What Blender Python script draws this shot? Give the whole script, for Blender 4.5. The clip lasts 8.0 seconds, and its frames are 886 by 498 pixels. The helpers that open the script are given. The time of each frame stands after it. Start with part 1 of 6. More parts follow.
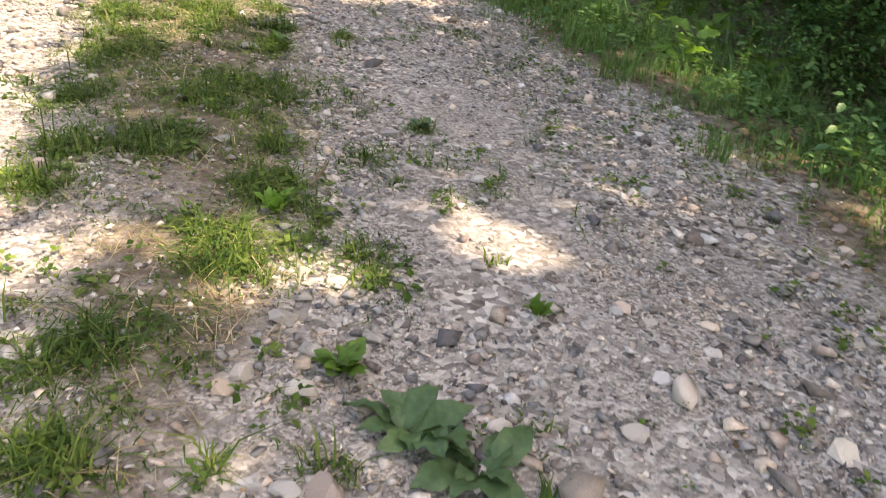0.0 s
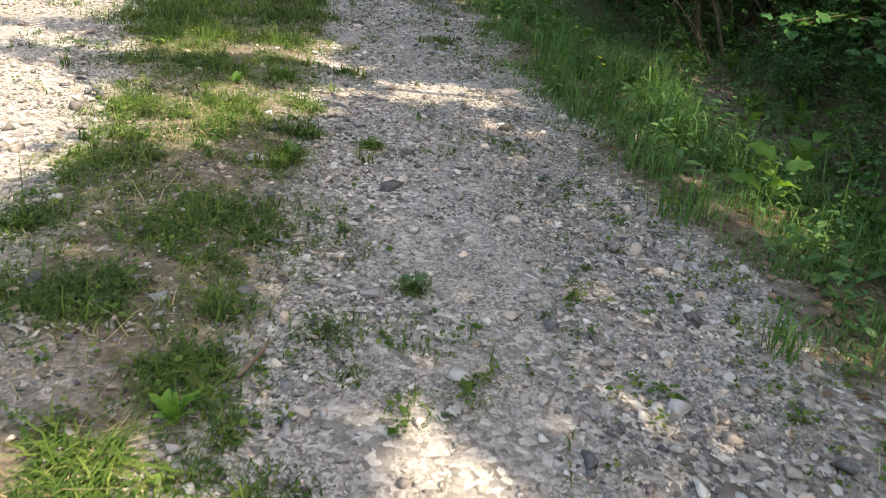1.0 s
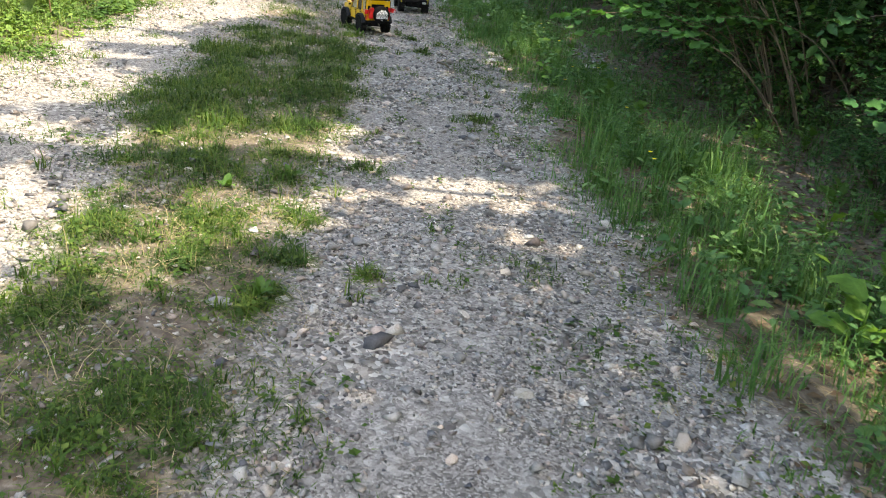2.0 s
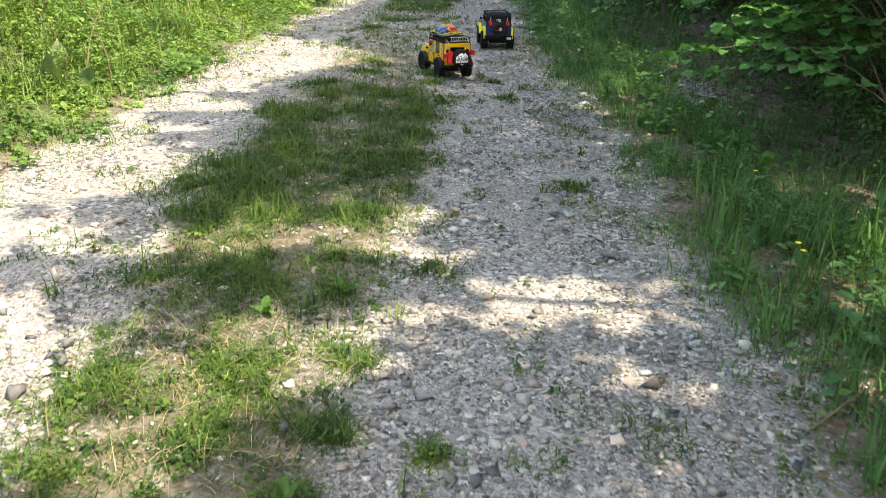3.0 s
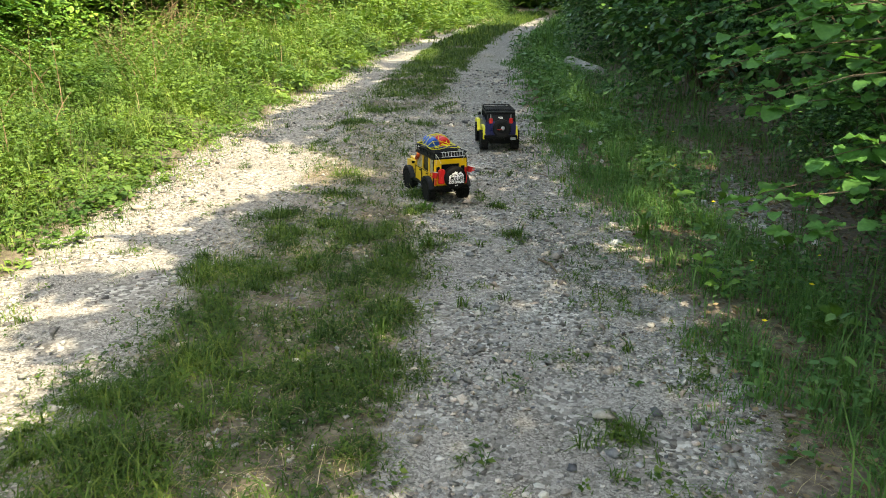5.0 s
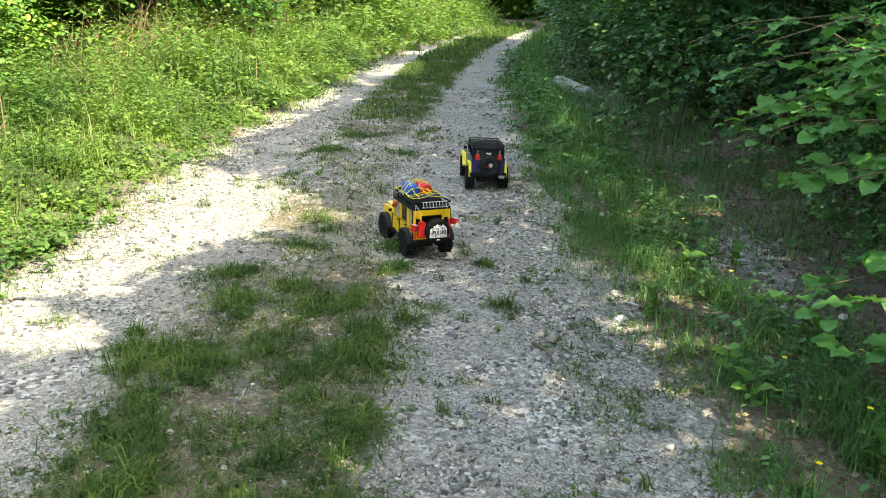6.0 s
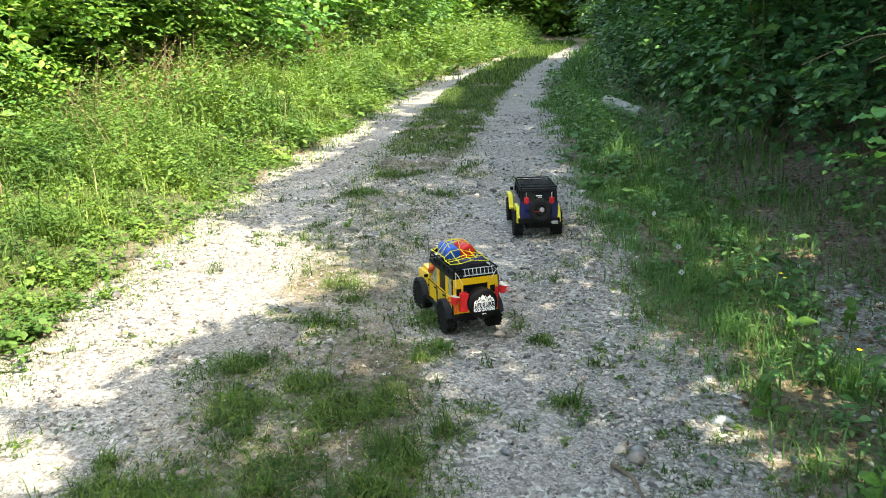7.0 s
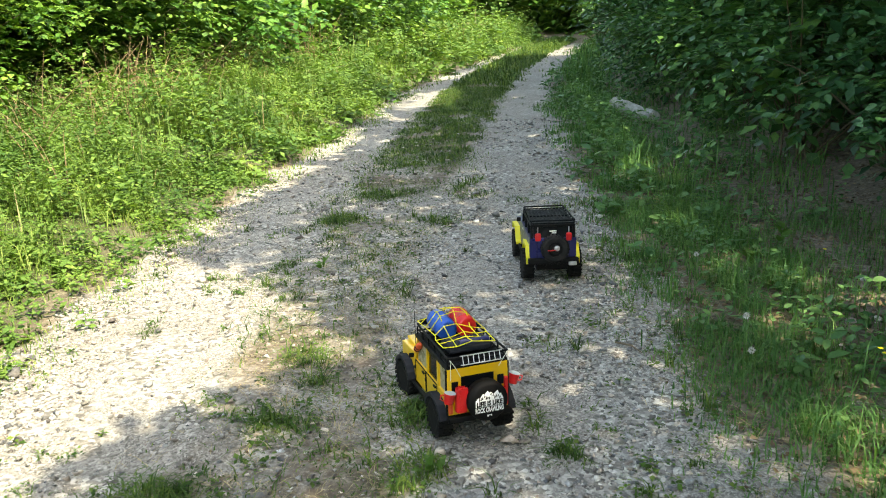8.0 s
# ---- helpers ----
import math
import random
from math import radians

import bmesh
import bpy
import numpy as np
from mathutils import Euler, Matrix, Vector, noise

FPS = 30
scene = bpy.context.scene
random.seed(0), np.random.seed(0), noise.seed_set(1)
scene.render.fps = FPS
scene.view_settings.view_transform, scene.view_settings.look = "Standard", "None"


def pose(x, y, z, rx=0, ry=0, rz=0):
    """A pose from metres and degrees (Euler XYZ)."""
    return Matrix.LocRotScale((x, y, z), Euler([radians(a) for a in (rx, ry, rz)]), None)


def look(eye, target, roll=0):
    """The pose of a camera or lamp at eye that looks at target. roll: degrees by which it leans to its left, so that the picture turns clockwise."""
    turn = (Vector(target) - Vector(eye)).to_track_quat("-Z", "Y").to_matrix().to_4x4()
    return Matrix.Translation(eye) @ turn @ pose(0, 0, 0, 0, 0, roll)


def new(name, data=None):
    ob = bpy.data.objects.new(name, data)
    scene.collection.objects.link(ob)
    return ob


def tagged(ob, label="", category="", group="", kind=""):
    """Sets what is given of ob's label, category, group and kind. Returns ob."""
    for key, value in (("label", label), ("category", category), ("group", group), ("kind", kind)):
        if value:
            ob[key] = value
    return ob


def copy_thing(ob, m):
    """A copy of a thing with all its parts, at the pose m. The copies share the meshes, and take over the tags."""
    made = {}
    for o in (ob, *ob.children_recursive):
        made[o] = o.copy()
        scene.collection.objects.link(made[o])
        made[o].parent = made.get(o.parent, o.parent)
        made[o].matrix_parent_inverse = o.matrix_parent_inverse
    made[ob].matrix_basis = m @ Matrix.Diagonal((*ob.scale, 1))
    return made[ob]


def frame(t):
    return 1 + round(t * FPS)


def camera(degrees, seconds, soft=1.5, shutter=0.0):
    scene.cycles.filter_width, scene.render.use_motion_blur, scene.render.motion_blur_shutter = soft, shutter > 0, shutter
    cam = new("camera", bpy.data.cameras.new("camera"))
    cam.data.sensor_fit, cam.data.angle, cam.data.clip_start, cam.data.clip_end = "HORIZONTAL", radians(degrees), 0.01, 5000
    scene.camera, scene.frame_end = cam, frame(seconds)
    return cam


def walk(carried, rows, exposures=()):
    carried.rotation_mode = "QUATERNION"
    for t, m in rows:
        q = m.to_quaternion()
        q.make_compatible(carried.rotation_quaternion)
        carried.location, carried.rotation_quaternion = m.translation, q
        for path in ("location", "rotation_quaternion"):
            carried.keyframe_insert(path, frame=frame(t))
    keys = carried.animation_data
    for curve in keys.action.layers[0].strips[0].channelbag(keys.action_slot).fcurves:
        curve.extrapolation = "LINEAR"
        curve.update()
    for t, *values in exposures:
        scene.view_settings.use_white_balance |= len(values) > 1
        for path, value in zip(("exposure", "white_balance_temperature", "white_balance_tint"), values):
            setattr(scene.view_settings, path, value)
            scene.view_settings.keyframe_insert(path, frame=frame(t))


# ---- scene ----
cam = camera(56.0, 8.0, soft=1.0, shutter=0.15)
PATH = [
    (0, (0.223, -0.253, 0.687), (0.346, 1.525, -0.221), 6.6),
    (0.4, (0.33, -0.112, 0.746), (0.266, 1.69, -0.12), 7.0),
    (0.5, (0.355, -0.074, 0.755), (0.266, 1.732, -0.101), 6.9),
    (0.7, (0.421, -0.002, 0.773), (0.258, 1.807, -0.064), 5.9),
    (1, (0.434, 0.201, 0.791), (0.3, 2.019, -0.03), 7.6),
    (1.5, (0.485, 0.42, 0.842), (0.315, 2.254, 0.062), 8.1),
    (1.7, (0.507, 0.55, 0.868), (0.288, 2.388, 0.11), 7.6),
    (2.8, (0.427, 1.174, 0.937), (-0.071, 2.962, 0.191), 2.1),
    (3, (0.399, 1.326, 0.958), (-0.137, 3.11, 0.231), 1.4),
    (3.3, (0.338, 1.522, 0.97), (-0.225, 3.315, 0.287), 0.7),
    (3.5, (0.316, 1.646, 1.013), (-0.253, 3.451, 0.366), 0.8),
    (3.9, (0.259, 1.895, 1.019), (-0.317, 3.713, 0.417), 0.9),
    (4, (0.241, 1.955, 1.012), (-0.34, 3.774, 0.417), 0.7),
    (4.2, (0.191, 2.099, 1.008), (-0.394, 3.92, 0.424), 0.5),
    (5.3, (0.038, 2.713, 1.117), (-0.508, 4.54, 0.516), 0.3),
    (5.5, (-0.007, 2.832, 1.136), (-0.54, 4.664, 0.536), 0.7),
    (6, (-0.073, 3.089, 1.178), (-0.593, 4.931, 0.595), 1.7),
    (6.5, (-0.132, 3.404, 1.176), (-0.716, 5.234, 0.618), 0.9),
    (7, (-0.258, 3.75, 1.188), (-0.89, 5.571, 0.652), -1.3),
    (7.5, (-0.37, 4.169, 1.179), (-1.022, 5.985, 0.654), -1.0),
    (8, (-0.511, 4.572, 1.182), (-1.139, 6.392, 0.64), -1.7),
]
walk(cam, [(t, look(eye, target, roll)) for t, eye, target, roll in PATH], exposures=((0.0, 2.46, 9800, 22), (0.5, 2.42, 9300, 19), (1.0, 2.27, 8900, 14), (1.7, 2.42, 8500, 12), (3.0, 2.45, 8400, 9), (3.5, 2.14, 9000, 8), (4.0, 2.19, 9700, 7), (5.5, 2.46, 9200, 3), (6.5, 2.74, 8300, 3), (8.0, 2.5, 8800, 2)))

# ---- light ----
SUN_EL, SUN_AZ = radians(58), math.atan2(-0.43, 0.90)
SUN = Vector((math.cos(SUN_EL) * math.cos(SUN_AZ), math.cos(SUN_EL) * math.sin(SUN_AZ), math.sin(SUN_EL)))
world = bpy.data.worlds.new("sky")
scene.world = world
world.use_nodes = True
sky = world.node_tree.nodes.new("ShaderNodeTexSky")
sky.sky_type, sky.sun_disc = "NISHITA", False
sky.dust_density, sky.ozone_density = 1.8, 0.9
sky.sun_elevation, sky.sun_rotation = SUN_EL, math.pi / 2 - SUN_AZ
world.node_tree.links.new(sky.outputs[0], world.node_tree.nodes["Background"].inputs[0])
world.node_tree.nodes["Background"].inputs[1].default_value = 0.15
lamp = bpy.data.lights.new("sun", "SUN")
lamp.energy, lamp.angle, lamp.color = 2.2, radians(0.53), (1.0, 0.96, 0.905)
sun = new("sun", lamp)
sun.matrix_world = look(SUN * 30, (0, 0, 0))

rng = np.random.default_rng(7)


# ---- materials ----
def material(name, rough=0.6, metal=0.0, spec=0.4):
    m = bpy.data.materials.new(name)
    m.use_nodes = True
    b = m.node_tree.nodes["Principled BSDF"]
    b.inputs["Roughness"].default_value = rough
    b.inputs["Metallic"].default_value = metal
    b.inputs["Specular IOR Level"].default_value = spec
    return m, m.node_tree.nodes, m.node_tree.links, b


def ramp(nodes, stops, mode="LINEAR"):
    r = nodes.new("ShaderNodeValToRGB")
    r.color_ramp.interpolation = mode
    els = r.color_ramp.elements
    while len(els) < len(stops):
        els.new(0.5)
    for e, (p, c) in zip(els, stops):
        e.position, e.color = p, (*c, 1)
    return r


def noise_node(nodes, links, scale, detail=4, rough=0.6, vec=None):
    n = nodes.new("ShaderNodeTexNoise")
    n.inputs["Scale"].default_value, n.inputs["Detail"].default_value, n.inputs["Roughness"].default_value = scale, detail, rough
    if vec is not None:
        links.new(vec, n.inputs["Vector"])
    return n


def mix(nodes, links, a, b, fac, mode="MIX"):
    n = nodes.new("ShaderNodeMix")
    n.data_type, n.blend_type = "RGBA", mode
    for sock, v in ((n.inputs[0], fac), (n.inputs[6], a), (n.inputs[7], b)):
        if isinstance(v, (int, float)):
            sock.default_value = v
        elif isinstance(v, tuple):
            sock.default_value = (*v, 1)
        else:
            links.new(v, sock)
    return n.outputs[2]


def bump(nodes, links, height, strength, dist, b, prior=None):
    n = nodes.new("ShaderNodeBump")
    n.inputs["Strength"].default_value, n.inputs["Distance"].default_value = strength, dist
    links.new(height, n.inputs["Height"])
    if prior is not None:
        links.new(prior, n.inputs["Normal"])
    links.new(n.outputs[0], b.inputs["Normal"])
    return n.outputs[0]


def stone_material(name, per_object):
    m, N, L, b = material(name, 0.85, 0, 0.3)
    if per_object:
        rnd = N.new("ShaderNodeObjectInfo").outputs["Random"]
    else:
        rnd = N.new("ShaderNodeNewGeometry").outputs["Random Per Island"]
    r = ramp(N, [(0.0, (0.095, 0.098, 0.108)), (0.2, (0.19, 0.193, 0.198)), (0.5, (0.31, 0.308, 0.3)), (0.8, (0.46, 0.452, 0.43)), (1.0, (0.66, 0.656, 0.63))])
    if per_object:
        lift = N.new("ShaderNodeMath")
        lift.operation = "POWER"
        L.new(rnd, lift.inputs[0])
        lift.inputs[1].default_value = 0.32
        rnd = lift.outputs[0]
    L.new(rnd, r.inputs[0])
    tc = N.new("ShaderNodeTexCoord")
    n1 = noise_node(N, L, 55, 5, 0.65, tc.outputs["Object"])
    n2 = noise_node(N, L, 420, 3, 0.6, tc.outputs["Object"])
    g = ramp(N, [(0.3, (0.62, 0.58, 0.53)), (0.65, (1.1, 1.08, 1.05))])
    L.new(n1.outputs[0], g.inputs[0])
    c = mix(N, L, r.outputs[0], g.outputs[0], 1.0, "MULTIPLY")
    g2 = ramp(N, [(0.3, (0.8, 0.8, 0.8)), (0.7, (1.1, 1.1, 1.1))])
    L.new(n2.outputs[0], g2.inputs[0])
    c = mix(N, L, c, g2.outputs[0], 1.0, "MULTIPLY")
    other = N.new("ShaderNodeMath")
    other.operation = "MULTIPLY"
    other.inputs[1].default_value = 17.3
    L.new(rnd, other.inputs[0])
    part_of = N.new("ShaderNodeMath")
    part_of.operation = "FRACT"
    L.new(other.outputs[0], part_of.inputs[0])
    tint = ramp(N, [(0.0, (1.12, 0.97, 0.86)), (0.25, (1.0, 1.0, 1.0)), (0.5, (0.93, 0.99, 1.07)), (0.75, (1.02, 1.0, 0.95)), (1.0, (1.12, 0.95, 0.9))])
    L.new(part_of.outputs[0], tint.inputs[0])
    L.new(mix(N, L, c, tint.outputs[0], 1.0, "MULTIPLY"), b.inputs["Base Color"])
    bump(N, L, n1.outputs[0], 0.5, 0.004, b)
    return m


def leaf_material(name, dark, mid, light, through_light=0.35, rough=0.45, patch=3.0, vary=False, patchy=0.0):
    m, N, L, b = material(name, rough, 0, 0.25)
    rnd = N.new("ShaderNodeNewGeometry").outputs["Random Per Island"]
    r = ramp(N, [(0.0, dark), (0.55, mid), (1.0, light)])
    L.new(rnd, r.inputs[0])
    tc = N.new("ShaderNodeTexCoord")
    n1 = noise_node(N, L, patch, 3, 0.6, tc.outputs["Object"])
    n2 = noise_node(N, L, 90, 3, 0.6, tc.outputs["Object"])
    g = ramp(N, [(0.32, (0.72 - patchy * 0.4, 0.78 - patchy * 0.3, 0.7 - patchy * 0.2)), (0.68, (1.22 + patchy * 0.5, 1.15 + patchy * 0.25, 1.1 + patchy * 0.2))])
    L.new(n1.outputs[0], g.inputs[0])
    c = mix(N, L, r.outputs[0], g.outputs[0], 1.0, "MULTIPLY")
    g2 = ramp(N, [(0.3, (0.78, 0.8, 0.75)), (0.7, (1.12, 1.1, 1.05))])
    L.new(n2.outputs[0], g2.inputs[0])
    c = mix(N, L, c, g2.outputs[0], 1.0, "MULTIPLY")
    if vary:
        v = ramp(N, [(0.0, (0.62, 0.68, 0.75)), (0.35, (1.0, 0.95, 0.9)), (0.7, (1.25, 1.12, 0.85)), (1.0, (0.8, 0.95, 1.0))])
        L.new(N.new("ShaderNodeObjectInfo").outputs["Random"], v.inputs[0])
        c = mix(N, L, c, v.outputs[0], 1.0, "MULTIPLY")
    L.new(c, b.inputs["Base Color"])
    bump(N, L, n2.outputs[0], 0.25, 0.002, b)
    tr = N.new("ShaderNodeBsdfTranslucent")
    warm = mix(N, L, c, (1.2, 1.25, 0.65), 1.0, "MULTIPLY")
    L.new(warm, tr.inputs[0])
    ms = N.new("ShaderNodeMixShader")
    ms.inputs[0].default_value = through_light
    L.new(b.outputs[0], ms.inputs[1])
    L.new(tr.outputs[0], ms.inputs[2])
    L.new(ms.outputs[0], N["Material Output"].inputs[0])
    return m


def bark_material(name, a, c):
    m, N, L, b = material(name, 0.9, 0, 0.2)
    tc = N.new("ShaderNodeTexCoord")
    mp = N.new("ShaderNodeMapping")
    mp.inputs["Scale"].default_value = (1, 1, 0.2)
    L.new(tc.outputs["Object"], mp.inputs[0])
    n = noise_node(N, L, 40, 6, 0.7, mp.outputs[0])
    n2 = noise_node(N, L, 6, 3, 0.6, tc.outputs["Object"])
    r = ramp(N, [(0.3, a), (0.7, c)])
    L.new(n.outputs[0], r.inputs[0])
    g = ramp(N, [(0.3, (0.7, 0.75, 0.65)), (0.7, (1.1, 1.1, 1.1))])
    L.new(n2.outputs[0], g.inputs[0])
    L.new(mix(N, L, r.outputs[0], g.outputs[0], 1.0, "MULTIPLY"), b.inputs["Base Color"])
    bump(N, L, n.outputs[0], 0.8, 0.01, b)
    return m


def ground_material():
    """Gravel and dust where the attribute "gravel" is one, soil and litter where it is nought; "floor" adds verge moss
    and painted shade under grass.
    """
    m, N, L, b = material("track_ground", 0.92, 0, 0.2)
    tc = N.new("ShaderNodeTexCoord")
    P = tc.outputs["Object"]
    at = N.new("ShaderNodeAttribute")
    at.attribute_name = "gravel"
    v1 = N.new("ShaderNodeTexVoronoi")
    v1.inputs["Scale"].default_value = 70
    v2 = N.new("ShaderNodeTexVoronoi")
    v2.inputs["Scale"].default_value = 190
    warp = noise_node(N, L, 30, 2, 0.5, P)
    add = N.new("ShaderNodeVectorMath")
    add.operation = "MULTIPLY_ADD"
    L.new(warp.outputs["Color"], add.inputs[0])
    add.inputs[1].default_value = (0.02, 0.02, 0.02)
    L.new(P, add.inputs[2])
    L.new(add.outputs[0], v1.inputs["Vector"])
    L.new(add.outputs[0], v2.inputs["Vector"])
    sep = N.new("ShaderNodeSeparateColor")
    L.new(v1.outputs["Color"], sep.inputs[0])
    sep2 = N.new("ShaderNodeSeparateColor")
    L.new(v2.outputs["Color"], sep2.inputs[0])
    stone = ramp(N, [(0.0, (0.085, 0.082, 0.08)), (0.35, (0.185, 0.182, 0.179)), (0.7, (0.305, 0.304, 0.298)), (1.0, (0.5, 0.503, 0.495))])
    L.new(sep.outputs[0], stone.inputs[0])
    small = ramp(N, [(0.0, (0.09, 0.087, 0.084)), (0.5, (0.215, 0.211, 0.206)), (1.0, (0.4, 0.4, 0.39))])
    L.new(sep2.outputs[0], small.inputs[0])
    nb = noise_node(N, L, 3.5, 5, 0.65, P)
    pick = ramp(N, [(0.42, (0, 0, 0)), (0.6, (1, 1, 1))])
    L.new(nb.outputs[0], pick.inputs[0])
    grav = mix(N, L, small.outputs[0], stone.outputs[0], pick.outputs[0])
    nd = noise_node(N, L, 1.3, 4, 0.6, P)
    dust = ramp(N, [(0.35, (0.94, 0.9, 0.84)), (0.7, (1.19, 1.17, 1.12))])
    L.new(nd.outputs[0], dust.inputs[0])
    grav = mix(N, L, grav, dust.outputs[0], 1.0, "MULTIPLY")
    ns = noise_node(N, L, 26, 6, 0.75, P)
    soil = ramp(N, [(0.25, (0.056, 0.045, 0.035)), (0.5, (0.145, 0.117, 0.092)), (0.68, (0.26, 0.22, 0.178)), (0.85, (0.38, 0.34, 0.285))])
    L.new(ns.outputs[0], soil.inputs[0])
    edge = N.new("ShaderNodeMath")
    edge.operation = "MULTIPLY_ADD"
    L.new(ns.outputs[0], edge.inputs[0])
    edge.inputs[1].default_value = 0.9
    off = N.new("ShaderNodeMath")
    off.operation = "SUBTRACT"
    L.new(at.outputs["Fac"], off.inputs[0])
    off.inputs[1].default_value = 0.45
    L.new(off.outputs[0], edge.inputs[2])
    sharp = ramp(N, [(0.3, (0, 0, 0)), (0.62, (1, 1, 1))])
    L.new(edge.outputs[0], sharp.inputs[0])
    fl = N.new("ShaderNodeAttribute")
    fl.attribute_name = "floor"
    # Mossy earth on the verges; under grass clumps it paints the shade between blades.
    moss_and_shade = ramp(N, [(0.3, (0.03, 0.034, 0.016)), (0.5, (0.05, 0.064, 0.024)), (0.7, (0.075, 0.105, 0.032))])
    L.new(ns.outputs[0], moss_and_shade.inputs[0])
    earth = mix(N, L, soil.outputs[0], moss_and_shade.outputs[0], fl.outputs["Fac"])
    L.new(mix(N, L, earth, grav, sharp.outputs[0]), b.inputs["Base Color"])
    h = N.new("ShaderNodeMath")
    h.operation = "MULTIPLY"
    L.new(v1.outputs["Distance"], h.inputs[0])
    L.new(pick.outputs[0], h.inputs[1])
    h.inputs[1].default_value = 1
    inv = N.new("ShaderNodeMath")
    inv.operation = "SUBTRACT"
    inv.inputs[0].default_value = 1.0
    L.new(h.outputs[0], inv.inputs[1])
    n1 = bump(N, L, inv.outputs[0], 0.5, 0.011, b)
    n2 = bump(N, L, v2.outputs["Distance"], -0.5, 0.006, b, n1)
    bump(N, L, ns.outputs[0], 0.5, 0.01, b, n2)
    return m


M_GROUND = ground_material()
M_GRAVEL = stone_material("limestone_gravel", False)
M_STONE = stone_material("limestone", True)
M_GRASS = leaf_material("grass", (0.029, 0.074, 0.015), (0.059, 0.131, 0.025), (0.14, 0.208, 0.052), 0.3, 0.7, 3.0, False, 0.4)
M_GRASS_TALL = leaf_material("tall_grass", (0.05, 0.14, 0.048), (0.088, 0.215, 0.068), (0.155, 0.28, 0.105), 0.35, 0.65, 2.0)
M_VERGE = leaf_material("verge_grass", (0.062, 0.135, 0.03), (0.105, 0.205, 0.045), (0.205, 0.29, 0.09), 0.3, 0.5, 1.7, False, 0.8)
M_STRAW = leaf_material("dry_grass", (0.2, 0.16, 0.10), (0.30, 0.25, 0.16), (0.44, 0.385, 0.27), 0.15, 0.7, 2.0)
M_HERB = leaf_material("herb_leaf", (0.074, 0.16, 0.038), (0.099, 0.205, 0.048), (0.15, 0.26, 0.066), 0.3, 0.6, 1.7, False, 0.7)
M_HERB_DARK = leaf_material("herb_leaf_shade", (0.05, 0.145, 0.058), (0.088, 0.21, 0.08), (0.145, 0.275, 0.105), 0.35, 0.42, 1.6)
M_BUSH = leaf_material("bush_leaf", (0.055, 0.158, 0.042), (0.1, 0.24, 0.06), (0.205, 0.365, 0.095), 0.27, 0.4, 1.5, True)
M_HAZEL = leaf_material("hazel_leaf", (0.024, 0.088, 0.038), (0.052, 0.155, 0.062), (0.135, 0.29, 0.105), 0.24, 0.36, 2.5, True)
M_TREE = leaf_material("tree_leaf", (0.03, 0.07, 0.015), (0.05, 0.10, 0.02), (0.08, 0.14, 0.03), 0.4, 0.5, 1.0)
M_LITTER = leaf_material("dead_leaf", (0.07, 0.045, 0.03), (0.14, 0.095, 0.062), (0.27, 0.2, 0.14), 0.1, 0.7, 3.0)
M_BARK = bark_material("bark", (0.05, 0.04, 0.03), (0.16, 0.13, 0.1))
M_TWIG = bark_material("twig_bark", (0.09, 0.065, 0.045), (0.22, 0.17, 0.12))
M_LOG = bark_material("weathered_wood", (0.22, 0.21, 0.2), (0.5, 0.48, 0.45))


# ---- helpers of this scene ----
def big(name, V, F, mat, parent=None, smooth=False):
    """One mesh object from arrays: V (n, 3), F (m, k)."""
    V, F = np.asarray(V, np.float32), np.asarray(F, np.int32)
    me = bpy.data.meshes.new(name)
    me.vertices.add(len(V))
    me.vertices.foreach_set("co", V.ravel())
    me.loops.add(F.size)
    me.loops.foreach_set("vertex_index", F.ravel())
    me.polygons.add(len(F))
    me.polygons.foreach_set("loop_start", np.arange(0, F.size, F.shape[1], dtype=np.int32))
    if smooth:
        me.polygons.foreach_set("use_smooth", np.ones(len(F), bool))
    me.update(calc_edges=True)
    me.materials.append(mat)
    ob = new(name, me)
    ob.parent = parent
    return ob


def part(name, bm, mat, parent=None, label="", smooth=False):
    me = bpy.data.meshes.new(name)
    bm.normal_update()
    bm.to_mesh(me)
    bm.free()
    if smooth:
        for p in me.polygons:
            p.use_smooth = True
    if mat:
        me.materials.append(mat)
    ob = new(name, me)
    ob.parent = parent
    return tagged(ob, label)


def lattice(ix, iy, seed):
    h = np.sin(ix * 127.1 + iy * 311.7 + seed * 74.7) * 43758.5453
    return h - np.floor(h)


def vnoise(x, y, seed=0):
    ix, iy = np.floor(x), np.floor(y)
    fx, fy = x - ix, y - iy
    fx, fy = fx * fx * (3 - 2 * fx), fy * fy * (3 - 2 * fy)
    a = lattice(ix, iy, seed) * (1 - fx) + lattice(ix + 1, iy, seed) * fx
    c = lattice(ix, iy + 1, seed) * (1 - fx) + lattice(ix + 1, iy + 1, seed) * fx
    return a * (1 - fy) + c * fy


def fbm(x, y, seed=0):
    return 0.5 * vnoise(x, y, seed) + 0.3 * vnoise(x * 2.1, y * 2.1, seed + 1) + 0.2 * vnoise(x * 4.3, y * 4.3, seed + 2)


def step(a, b, x):
    t = np.clip((x - a) / (b - a), 0, 1)
    return t * t * (3 - 2 * t)


